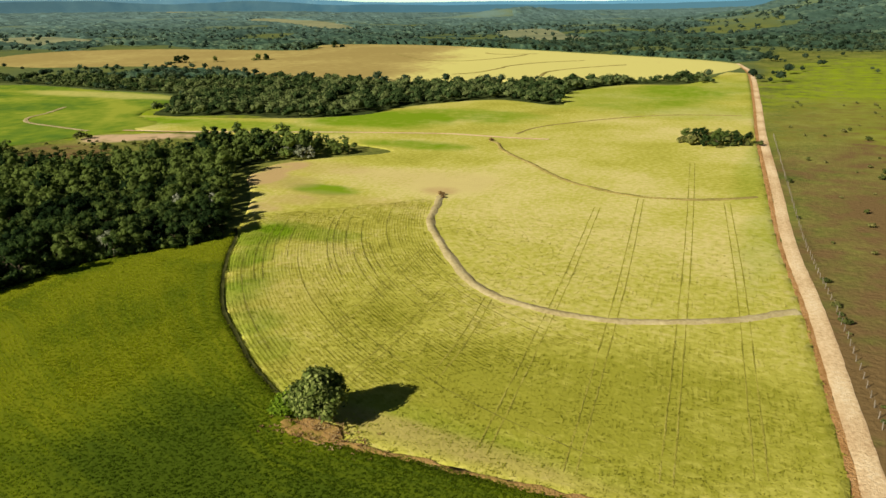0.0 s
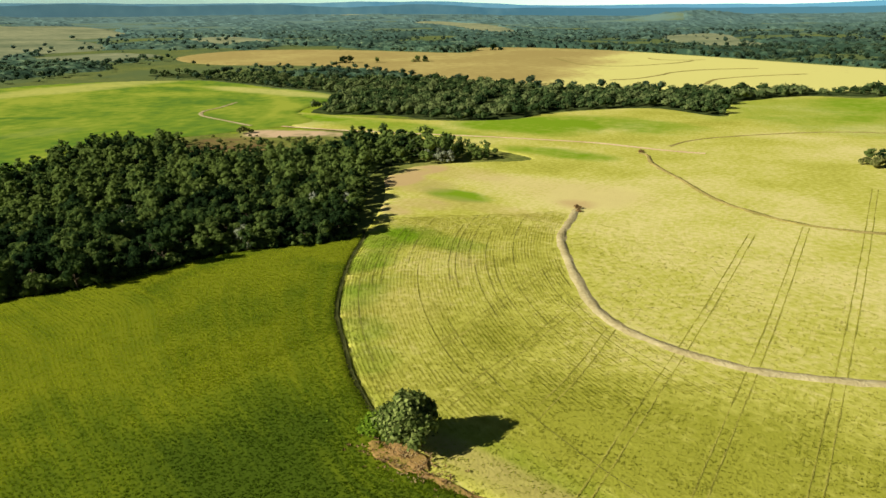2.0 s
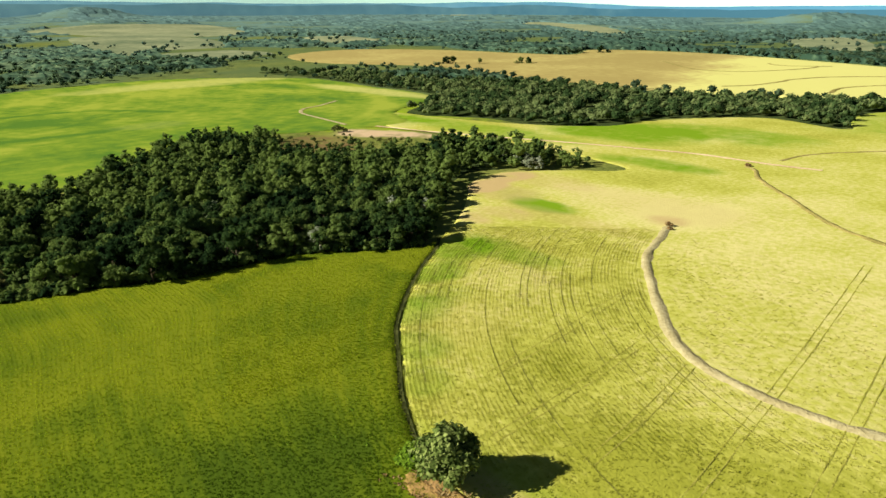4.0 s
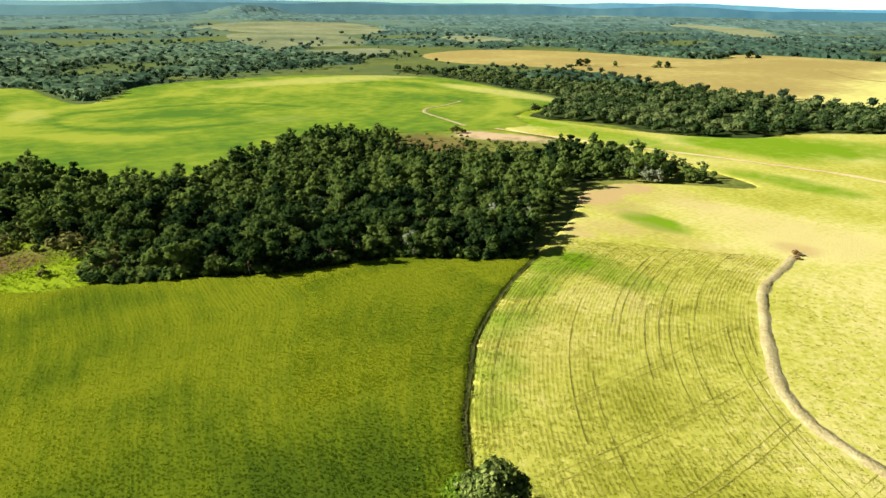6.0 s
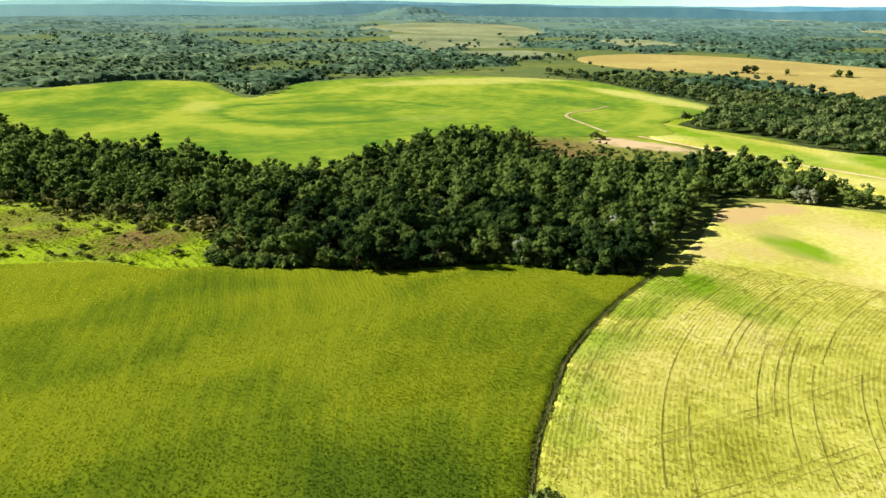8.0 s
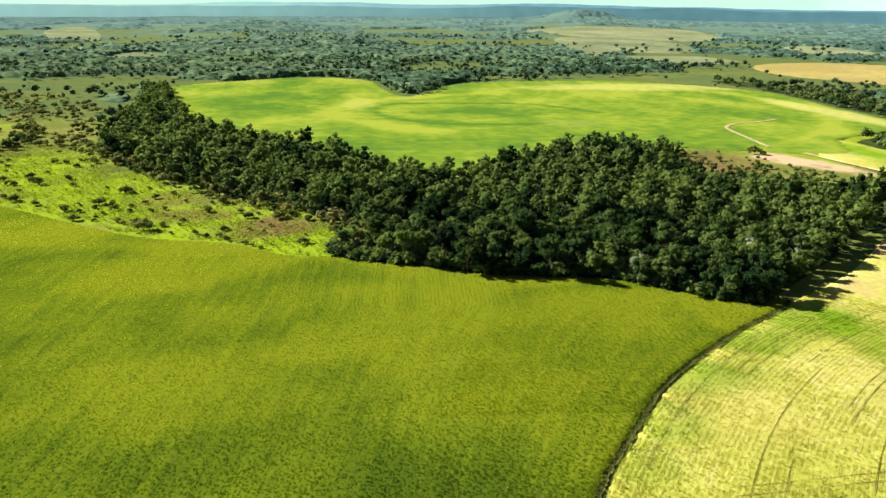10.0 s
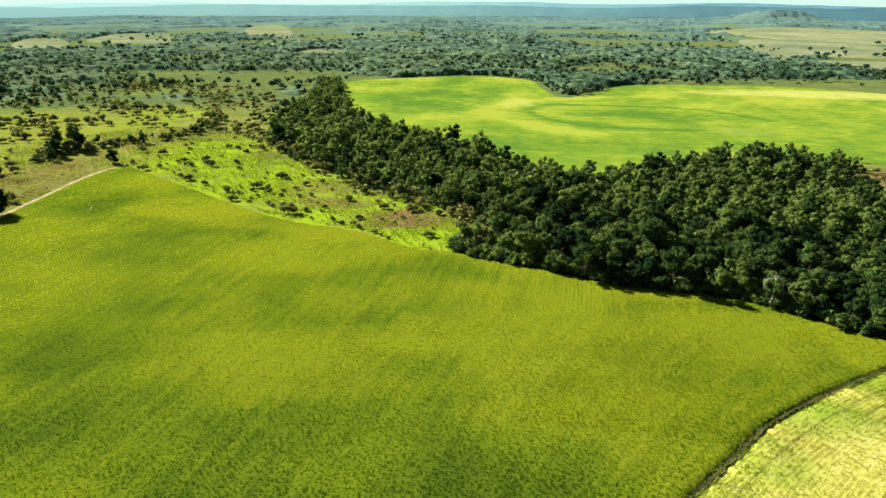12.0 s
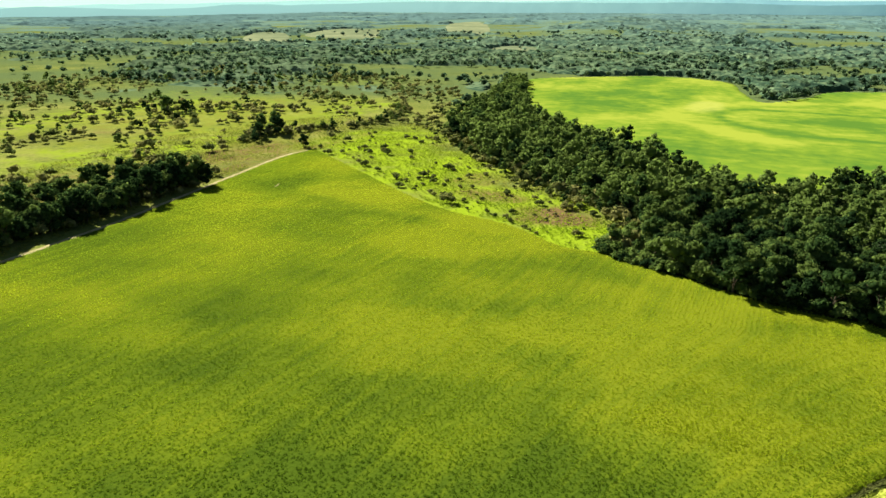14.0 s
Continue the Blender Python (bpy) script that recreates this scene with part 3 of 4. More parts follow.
for k in range(22):
    off = 4.5 + 2.3 * k + rng.uniform(-0.6, 0.6)
    s0 = int(rng.integers(4, 50))
    a = np.radians(np.linspace(178 + 1.3 * s0, 178 + 1.3 * s0 + rng.uniform(8, 30), 24))
    line = HUB + np.c_[np.cos(a), np.sin(a)] * (RING - off)
    line = line[inside(GOLD, line)]
    line = line[nearest(TERRACE, line)[1] * np.sign(nearest(TERRACE, np.array([(-85.0, 80.0)]))[1][0]) > 2] if len(line) else line
    line = line[line[:, 1] < 0.92 * line[:, 0] + 238]
    if len(line) > 6:
        ribbon("drill_gap", line, 0.10, M_TRACK_DARK, "dark gap between curved crop rows", "crop gap", [0.0, -0.03, 0.0], 0.385, 0.06, 12 + k, 0.8)


ribbon("contour_bank", spline([(-113, 258), (-108, 282), (-81, 316), (-57, 333), (-28, 339)]), 1.6, M_OLIVE, "low overgrown contour bank in the ripening crop", "bank", [0.0, 0.15, 0.2, 0.15, 0.0], 0.3, 0.5, 15, 2.0)

for line in ([(-450, 707), (-410, 668), (-372, 636), (-340, 626), (-312, 640), (-290, 690), (-288, 722)], [(-268, 500), (-254, 520), (-250, 560), (-251, 584), (-236, 622), (-200, 650)], [(-345, 740), (-332, 726), (-310, 720), (-280, 735)], [(-190, 500), (-196, 540), (-176, 580), (-150, 610)]):
    ribbon("contour_bank", spline(line), 3.6, M_OLIVE, "low overgrown contour bank in pale crop", "bank", [0.0, 0.2, 0.25, 0.2, 0.0], 0.45, 0.8, 14, 3.0)
ribbon("pale_patch", np.array([(-179.5, -110.0), (-177.0, -108.8), (-175.2, -108.2)]), 0.45, M_BARE, "small pale bare spot in the green crop", "bare spot", [0.0, 0.08, 0.0], 0.55, 0.3, 18, 0.5)

# ---- crop plants ----
def tufts(name, xy, size, mat, label, seed, tone=None, accent=None, blades=3, z0=0.3, spread=1.0, rise=(0.2, 0.6)):
    rng = np.random.default_rng(seed)
    n = len(xy)
    rot = rng.uniform(0, 2 * np.pi, n)
    s = size * rng.uniform(0.6, 1.35, n)
    verts = []
    for b in range(blades):
        a = rot + b * 2 * np.pi / blades + rng.uniform(-0.4, 0.4, n)
        ca, sa = np.cos(a), np.sin(a)
        lean = rng.uniform(0.9, 1.7, n) * spread
        w = 0.30 * s
        base = np.c_[xy, np.full(n, z0)]
        tip = base + np.c_[ca * s * lean * 0.6, sa * s * lean * 0.6, s * rng.uniform(*rise, n)]
        mid = (base + tip) / 2 + np.c_[np.zeros((n, 2)), s * 0.22]
        across = np.c_[-sa * w, ca * w, np.zeros(n)]
        verts += [base, mid - across, tip, mid + across]
    v = np.stack(verts, 1).reshape(-1, 3)
    f = np.arange(n * blades * 4).reshape(-1, 4)
    rep = lambda a: np.repeat(a, blades * 4)
    attrs = {"tone": rep(tone(xy)) if tone else np.zeros(len(v)), "accent": rep(accent(xy)) if accent else np.zeros(len(v))}
    return tagged(new(name, mesh_np(name, v, f, mat, attrs)), label, "crop", kind="stuff")


def scatter(poly, density, box, seed):
    rng = np.random.default_rng(seed)
    x0, y0, x1, y1 = box
    p = rng.uniform((x0, y0), (x1, y1), (int(density * (x1 - x0) * (y1 - y0)), 2))
    return p[inside(poly, p)]


def drilled(k0, k1, spacing, x0, x1, step, seed):
    """Plant places along the bending drill rows of the green crop."""
    rng = np.random.default_rng(seed)
    k, x = np.meshgrid(np.arange(k0, k1, spacing), np.arange(x0, x1, step), indexing="ij")
    k, x = k.ravel(), x.ravel() + rng.uniform(-0.5, 0.5, k.size) * step
    p = np.c_[x, row_bend(x, k) + rng.normal(0, 0.11, len(x))]
    tone = 0.3 * value_noise(np.c_[x / 16, k * 0.9], 1.0, seed, 3)
    keep = inside(GREEN, p) & (rng.uniform(size=len(x)) < 0.9)
    keep &= (((p[:, 0] + 54) / 6.5) ** 2 + ((p[:, 1] - 36.4) / 3.0) ** 2 > 1) | (rng.uniform(size=len(x)) < 0.3)
    return p[keep], tone[keep]


beds = [drilled(-140, 59.5, 0.62, -165, 18, 0.5, 11), drilled(28.3, 59.5, 0.62, -145, -88, 0.5, 16), drilled(-140, 4, 0.8, -240, -165, 0.62, 14)]
green_xy, green_row = np.vstack([q[0] for q in beds]), np.concatenate([q[1] for q in beds])
tufts("green_crop_plants", green_xy, 0.33, M_GREEN_TUFT, "dense leafy green crop plants", 21, lambda p: green_tone(p) + green_row, z0=0.46, spread=0.9, rise=(0.16, 0.42))
# plants in curved rows beside the furrow
rows_xy = []
rng = np.random.default_rng(31)
seg = np.r_[0, np.cumsum(np.linalg.norm(np.diff(FURROW, axis=0), axis=1))]
for k in range(-6, 100):
    r = RING - 0.75 * k
    a = np.arange(radians(168), radians(268), 0.34 / r) + rng.uniform(-0.1, 0.1) / r
    p = HUB + np.c_[np.cos(a), np.sin(a)] * r + rng.normal(0, 0.035, (len(a), 2))
    rows_xy.append(p[rng.uniform(size=len(p)) < np.clip(0.95 - 0.2 * value_noise(p, 9, 8), 0, 1)])
rows_xy = np.vstack(rows_xy)
_, dist_t, _ = nearest(TERRACE, rows_xy)
side = np.sign(nearest(TERRACE, np.array([(-85.0, 80.0)]))[1][0])
rows_xy, dist_t = rows_xy[dist_t * side > 0], dist_t[dist_t * side > 0]
rows_xy = rows_xy[inside(GOLD, rows_xy) & (np.abs(dist_t) > 1.9) & (nearest(FURROW[:85], rows_xy)[2] < seg[84] - 0.2) & (rows_xy[:, 1] < 0.92 * rows_xy[:, 0] + 238 + 2.5 * value_noise(rows_xy, 5, 19))]
tufts("ripening_crop_rows", rows_xy, 0.34, M_GOLD_TUFT, "ripening crop plants in curved drilled rows", 22, lambda p: bumps(p, GOLD_TONE), lambda p: bumps(p, GOLD_GREEN), z0=0.22)
rng = np.random.default_rng(32)
gx2, gy2 = np.meshgrid(np.arange(-70, 40, 0.8), np.arange(37, 150, 0.55), indexing="ij")
gold_xy = np.c_[gx2.ravel() - 0.14 * (gy2.ravel() - 40) + rng.normal(0, 0.08, gx2.size), gy2.ravel() + rng.uniform(-0.3, 0.3, gx2.size)]
gold_xy = gold_xy[inside(GOLD, gold_xy) & (rng.uniform(size=len(gold_xy)) < np.clip(1.25 - (gold_xy[:, 1] - 40) / 100, 0, 0.95))]
_, _, s1 = nearest(FURROW[:85], gold_xy)
_, d2, _ = nearest(TERRACE, gold_xy)
in_rows = (s1 < seg[84] - 0.2) & (d2 * side > 0)
gold_xy, d2 = gold_xy[~in_rows], d2[~in_rows]
tufts("ripening_crop_plants", gold_xy[np.abs(d2) > 1.9], 0.36, M_GOLD_TUFT, "ripening yellow crop plants", 23, lambda p: bumps(p, GOLD_TONE), lambda p: bumps(p, GOLD_GREEN), z0=0.2)


# ---- trees ----
def crown_arrays(rng, blobs, leaves, size, core=1):
    """Leaf sprays over several lobes, with a solid mass added inside each lobe to block light."""
    verts, faces, count = [], [], 0
    total = sum(b[3] ** 2 for b in blobs)
    ico = bmesh.new()
    bmesh.ops.create_icosphere(ico, subdivisions=core, radius=1.0)
    iv = np.array([v.co for v in ico.verts])
    itri = np.array([[v.index for v in f.verts] for f in ico.faces])
    ico.free()
    for x, y, z, r in blobs:
        n = max(6, int(leaves * r * r / total))
        d = rng.normal(size=(n, 3))
        d[:, 2] = np.where(d[:, 2] < -0.35, -d[:, 2], d[:, 2])
        d /= np.linalg.norm(d, axis=1)[:, None]
        c = np.array((x, y, z)) + d * r * rng.uniform(0.68, 1.06, n)[:, None] * (1, 1, 0.85)
        nrm = 0.9 * d + (0, 0, 0.2) + rng.normal(0, 0.45, (n, 3))
        nrm /= np.linalg.norm(nrm, axis=1)[:, None]
        u = np.cross(nrm, rng.normal(size=(n, 3)))
        u /= np.linalg.norm(u, axis=1)[:, None]
        w = np.cross(nrm, u)
        s = size * rng.uniform(0.6, 1.4, n)[:, None]
        quad = np.stack([c - u * s, c + w * s * 0.6, c + u * s, c - w * s * 0.6], 1).reshape(-1, 3)
        verts.append(quad)
        faces.append(np.arange(n * 4).reshape(-1, 4) + count)
        count += n * 4
        k = np.array((x, y, z)) + iv * (r * 0.72, r * 0.72, r * 0.60) * (1 + rng.uniform(-0.2, 0.2, (len(iv), 1)))
        verts.append(k)
        faces.append(np.c_[itri, itri[:, 2]] + count)
        count += len(iv)
    return np.vstack(verts), np.vstack(faces)


def quads_mesh(name, v, f, mat, attrs=None):
    """A mesh from quads, in which a repeated last corner marks a triangle."""
    me = bpy.data.meshes.new(name)
    tri = f[:, 2] == f[:, 3]
    loops = np.concatenate([f[~tri].ravel(), f[tri][:, :3].ravel()]).astype(np.int32)
    nq, nt = int((~tri).sum()), int(tri.sum())
    me.vertices.add(len(v))
    me.vertices.foreach_set("co", np.asarray(v, np.float32).ravel())
    me.loops.add(len(loops))
    me.loops.foreach_set("vertex_index", loops)
    me.polygons.add(nq + nt)
    me.polygons.foreach_set("loop_start", np.concatenate([np.arange(nq) * 4, nq * 4 + np.arange(nt) * 3]).astype(np.int32))
    for key, values in (attrs or {}).items():
        me.attributes.new(key, "FLOAT", "POINT").data.foreach_set("value", np.asarray(values, np.float32))
    me.update(calc_edges=True)
    me.materials.append(mat)
    return me


def lobes(rng, tall, wide, n):
    """Lobes of a rounded crown, the widest part at two thirds of the height."""
    out = [(0, 0, tall * 0.58, wide * 0.34)]
    for k in range(2 * n):
        a = 2 * math.pi * k / n + rng.uniform(-0.5, 0.5)
        q = rng.uniform(0.16, 0.42) * wide
        out.append((math.cos(a) * q, math.sin(a) * q, tall * (rng.uniform(0.50, 0.92) - 0.35 * (q / wide)), wide * rng.uniform(0.11, 0.22)))
    for k in range(3):
        a = rng.uniform(0, 2 * math.pi)
        out.append((math.cos(a) * 0.3 * wide, math.sin(a) * 0.3 * wide, tall * rng.uniform(0.2, 0.32), wide * rng.uniform(0.16, 0.22)))
    out.append((rng.uniform(-0.12, 0.12) * wide, rng.uniform(-0.12, 0.12) * wide, tall * 0.84, wide * 0.18))
    return out


def stem_mesh(name, rng, tall, radius, limbs=4, reach=0.3):
    """A tapered, slightly bent trunk with limbs that rise into the crown."""
    bm = bmesh.new()

    def limb(p0, p1, r0, r1, sides=7):
        p0, p1 = Vector(p0), Vector(p1)
        q = (p1 - p0).to_track_quat("Z", "Y").to_matrix()
        bend = Vector((rng.uniform(-1, 1), rng.uniform(-1, 1), 0)) * (p1 - p0).length * 0.06
        prev = None
        for j in range(4):
            f = j / 3
            c = p0.lerp(p1, f) + bend * math.sin(math.pi * f)
            r = r0 + (r1 - r0) * f
            loop = [bm.verts.new(c + q @ Vector((math.cos(a) * r, math.sin(a) * r, 0))) for a in [2 * math.pi * i / sides for i in range(sides)]]
            if prev:
                for i in range(sides):
                    bm.faces.new((prev[i], prev[(i + 1) % sides], loop[(i + 1) % sides], loop[i]))
            prev = loop
        bm.faces.new(prev)

    limb((0, 0, -0.3), (rng.uniform(-0.2, 0.2), rng.uniform(-0.2, 0.2), tall * 0.5), radius, radius * 0.6)
    for k in range(limbs):
        a = 2 * math.pi * k / limbs + rng.uniform(-0.5, 0.5)
        h = tall * rng.uniform(0.22, 0.45)
        limb((0, 0, h), (math.cos(a) * reach * tall, math.sin(a) * reach * tall, h + tall * rng.uniform(0.2, 0.32)), radius * 0.5, radius * 0.15, 5)
    me = bpy.data.meshes.new(name)
    bm.to_mesh(me)
    bm.free()
    me.materials.append(M_BARK)
    for p in me.polygons:
        p.use_smooth = True
    return me


def make_tree(name, seed, tall, wide, leaves, size, mat, label, n_lobes=6, group=""):
    rng = np.random.default_rng(seed)
    v, f = crown_arrays(rng, lobes(rng, tall, wide, n_lobes), leaves, size)
    ob = tagged(new(name), label, "tree", group)
    part("trunk", stem_mesh("trunk", rng, tall, 0.022 * tall), ob)
    part("crown", quads_mesh("crown", v, f, mat), ob)
    return ob, (v, f)


# the lone tree at the crop's edge, with fresh growth at its foot
lone = tagged(new("lone_tree"), "solitary grey-green broadleaf tree on bare red earth", "tree")
lone.matrix_world = pose(-54.2, 39.2, 0.1)
rng = np.random.default_rng(5)
blobs = [(0, 0, 5.6, 3.3), (-2.0, -1.2, 5.0, 2.4), (2.1, 0.6, 5.2, 2.5), (0.3, 2.2, 4.9, 2.4), (0.2, -2.1, 4.4, 2.2), (1.2, -1.2, 7.0, 1.9), (-1.0, 1.0, 7.1, 1.9), (-2.4, 1.4, 4.2, 1.8), (2.6, -1.4, 3.9, 1.7), (1.4, 2.2, 6.4, 1.6), (0.2, -0.4, 8.1, 1.5), (0.9, 0.9, 7.9, 1.5)]
blobs = [(x, y, z - 0.8, r) for x, y, z, r in blobs]
v, f = crown_arrays(rng, blobs, 3600, 0.30, 2)
part("trunk", stem_mesh("trunk", rng, 7.8, 0.32, 7, 0.28), lone)
part("crown", quads_mesh("crown", v, f, M_LEAF_LONE), lone)
fresh = tagged(new("sapling_tree"), "bright green young tree leaning at a larger tree's side", "tree")
fresh.matrix_world = pose(-59.0, 37.6, 0.2)
v, f = crown_arrays(rng, [(0, 0, 2.6, 1.7), (0.8, 0.9, 3.2, 1.4), (-0.4, -0.9, 2.0, 1.3), (1.2, -0.6, 2.1, 1.3)], 900, 0.28)
part("trunk", stem_mesh("trunk", rng, 3.8, 0.1, 3), fresh)
part("crown", quads_mesh("crown", v, f, M_LEAF_LIME), fresh)
a = np.linspace(0, 2 * np.pi, 20)[:-1]
rad = 1 + 0.4 * value_noise(np.c_[np.cos(a), np.sin(a)] * 2, 1.0, 77)
sheet("bare_patch", np.c_[-53.6 + 5.6 * rad * np.cos(a), 36.6 + 2.4 * rad * np.sin(a)], 0.4, 0.515, M_PATCH, FURROW, "reddish bare earth under a lone tree", None, None, 0.03, 8)

# woodland trees: a set of forms, each built once
WOOD_GROUP = "trees of the near wood"
forms, arrays = [], []
for k in range(9):
    tall, wide = [(8.5, 7.0), (7.5, 6.5), (9.5, 7.5), (6.5, 6.0), (8.0, 8.0), (7.0, 5.5), (10.0, 8.0), (6.0, 6.5), (8.0, 6.0)][k]
    grey = k in (8,)
    ob, arr = make_tree("tree", 100 + k, 0.88 * tall, 0.85 * wide, 680, 0.26, M_LEAF_GREY if grey else M_LEAF,
                        "grey-leaved woodland tree among green ones" if grey else "dark green rounded broadleaf tree of the wood", group=WOOD_GROUP)
    forms.append(ob)
    rr = np.random.default_rng(300 + k)
    arrays.append(crown_arrays(rr, lobes(rr, 0.88 * tall, 0.85 * wide, 2), 150, 0.5))


def tree_spots(poly, spacing, seed, thin=None):
    """Uneven tree places: a jittered grid inside a plan outline."""
    rng = np.random.default_rng(seed)
    lo, hi = poly.min(0), poly.max(0)
    gx, gy = np.meshgrid(np.arange(lo[0], hi[0], spacing), np.arange(lo[1], hi[1], spacing), indexing="ij")
    p = np.c_[gx.ravel(), gy.ravel()] + rng.uniform(-0.42, 0.42, (gx.size, 2)) * spacing
    p = p[inside(poly, p)]
    if thin is not None:
        p = p[rng.uniform(size=len(p)) < thin(p)]
    return p


def joined_trees(name, spots, seed, mat, label, scale=1.0, lod=None, squash=1.0, sink=0.0, category="woodland"):
    """Many trees as one mesh, with a tone for each tree."""
    rng = np.random.default_rng(seed)
    pool = lod or arrays
    vs, fs, tones, count = [], [], [], 0
    pick = rng.integers(0, len(pool), len(spots))
    ang = rng.uniform(0, 2 * np.pi, len(spots))
    sc = scale * (0.55 + 0.85 * rng.uniform(size=len(spots)) ** 1.6)
    base = height(spots)
    tone = rng.normal(0, 0.42, len(spots)) + 0.25 * value_noise(spots, 60, seed)
    for form in range(len(pool)):
        m = pick == form
        if not m.any():
            continue
        v, f = pool[form]
        c, s = np.cos(ang[m])[:, None], np.sin(ang[m])[:, None]
        x = (v[None, :, 0] * c - v[None, :, 1] * s) * sc[m][:, None] + spots[m, 0][:, None]
        y = (v[None, :, 0] * s + v[None, :, 1] * c) * sc[m][:, None] + spots[m, 1][:, None]
        z = v[None, :, 2] * sc[m][:, None] * squash + (base[m] - sink)[:, None]
        k = int(m.sum())
        vs.append(np.stack([x, y, z], -1).reshape(-1, 3))
        fs.append((f[None] + (np.arange(k) * len(v))[:, None, None]).reshape(-1, 4) + count)
        tones.append(np.repeat(tone[m], len(v)))
        count += k * len(v)
    me = quads_mesh(name, np.vstack(vs), np.vstack(fs), mat, {"tone": np.concatenate(tones)})
    return tagged(new(name, me), label, category, kind="stuff")


spots = tree_spots(WOOD, 4.4, 41)
near_edge = np.abs(nearest(spline(WOOD_EDGE + [(-163, 2)], 6), spots)[1])
order = np.argsort(near_edge)
near_spots, rest = spots[order[:285]], spots[order[285:]]
rng = np.random.default_rng(42)
for k, (x, y) in enumerate(near_spots):
    form = 8 if rng.uniform() < 0.035 else int(rng.integers(0, 8))
    s = rng.uniform(0.75, 1.2)
    m = pose(x, y, 0, rng.uniform(-4, 4), rng.uniform(-4, 4), rng.uniform(0, 360)) @ Matrix.Diagonal((s, s, s * rng.uniform(0.9, 1.1), 1))
    if k < 9:
        forms[k].matrix_basis = m
    else:
        copy_thing(forms[form], m @ Matrix.Diagonal((*[1 / c for c in forms[form].scale], 1)))
low = np.clip((np.hypot((rest[:, 0] + 262) / 1.2, rest[:, 1] - 165) - 10) / 34, 0.55, 1)
joined_trees("woodland", rest, 43, M_LEAF, "dense dark green canopy of the near wood", low)
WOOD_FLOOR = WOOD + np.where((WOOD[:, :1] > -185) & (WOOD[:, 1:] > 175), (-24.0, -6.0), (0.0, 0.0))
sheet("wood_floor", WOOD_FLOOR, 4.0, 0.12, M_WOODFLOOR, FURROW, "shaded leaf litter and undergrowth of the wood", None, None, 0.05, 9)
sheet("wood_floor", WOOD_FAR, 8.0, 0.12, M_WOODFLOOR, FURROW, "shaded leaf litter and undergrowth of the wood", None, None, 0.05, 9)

# distant woods
coarse, small, tiny = [], [], []
for k in range(5):
    rr = np.random.default_rng(500 + k)
    coarse.append(crown_arrays(rr, [(0, 0, 3.4, 2.6), (1.9, 0.8, 4.0, 1.8), (-1.6, 1.2, 3.0, 1.9), (0.2, -1.8, 2.6, 1.8)], 76, 0.66))
    small.append(crown_arrays(rr, [(0, 0, 3.9, 3.2)], 22, 1.0))
    tiny.append(crown_arrays(rr, [(0, 0, 4.0, 3.8)], 8, 1.9))


joined_trees("far_wood", tree_spots(WOOD_FAR, 5.6, 44, lambda q: np.clip(0.85 + 0.9 * value_noise(q, 40, 21), 0.1, 1)), 45, M_LEAF_BAND, "band of dark green trees between fields", 0.95, coarse)


def outside_fields(p, margin=0.0, thin=True):
    """Whether places lie outside the fields and woods of the farm, and outside the clearings but for a few trees."""
    ok = np.ones(len(p), bool)
    for poly in (FAR_GREEN, FAR_GOLD, GOLD, GREEN, WOOD, WOOD_FAR):
        ok &= ~inside(poly, p)
        for dx, dy in ((margin, 0), (-margin, 0), (0, margin), (0, -margin)) if margin else ():
            ok &= ~inside(poly, p + (dx, dy))
    sparse = (np.random.default_rng(99).uniform(size=len(p)) < 0.25) & thin
    for poly in CLEARED:
        ok &= ~inside(poly, p) | sparse
    return ok


def belt(r0, r1, a0, a1, density, seed):
    """Random places in a ring sector round the farm, angles from north to the west."""
    rng = np.random.default_rng(seed)
    area = radians(a1 - a0) / 2 * (r1 ** 2 - r0 ** 2)
    n = int(area * density)
    r = np.sqrt(rng.uniform(r0 ** 2, r1 ** 2, n))
    a = np.radians(rng.uniform(a0, a1, n))
    p = np.c_[-np.sin(a) * r, np.cos(a) * r + 20]
    p = p[outside_fields(p)]
    return p[rng.uniform(size=len(p)) < wooded(p)]


p = belt(420, 1000, -5, 150, 1 / 70, 61)
p = p[~((p[:, 0] > -10) & (p[:, 1] < 560))]
south = (p[:, 1] < -150) & (np.hypot(p[:, 0], p[:, 1]) < 560)
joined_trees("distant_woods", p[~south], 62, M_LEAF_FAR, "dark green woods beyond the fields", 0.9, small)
joined_trees("distant_woods", belt(1000, 1700, -12, 155, 1 / 330, 63), 64, M_LEAF_FAR_HAZED, "woods and scrub beyond the fields, leaves tinted for haze", 1.1, tiny, 0.8)


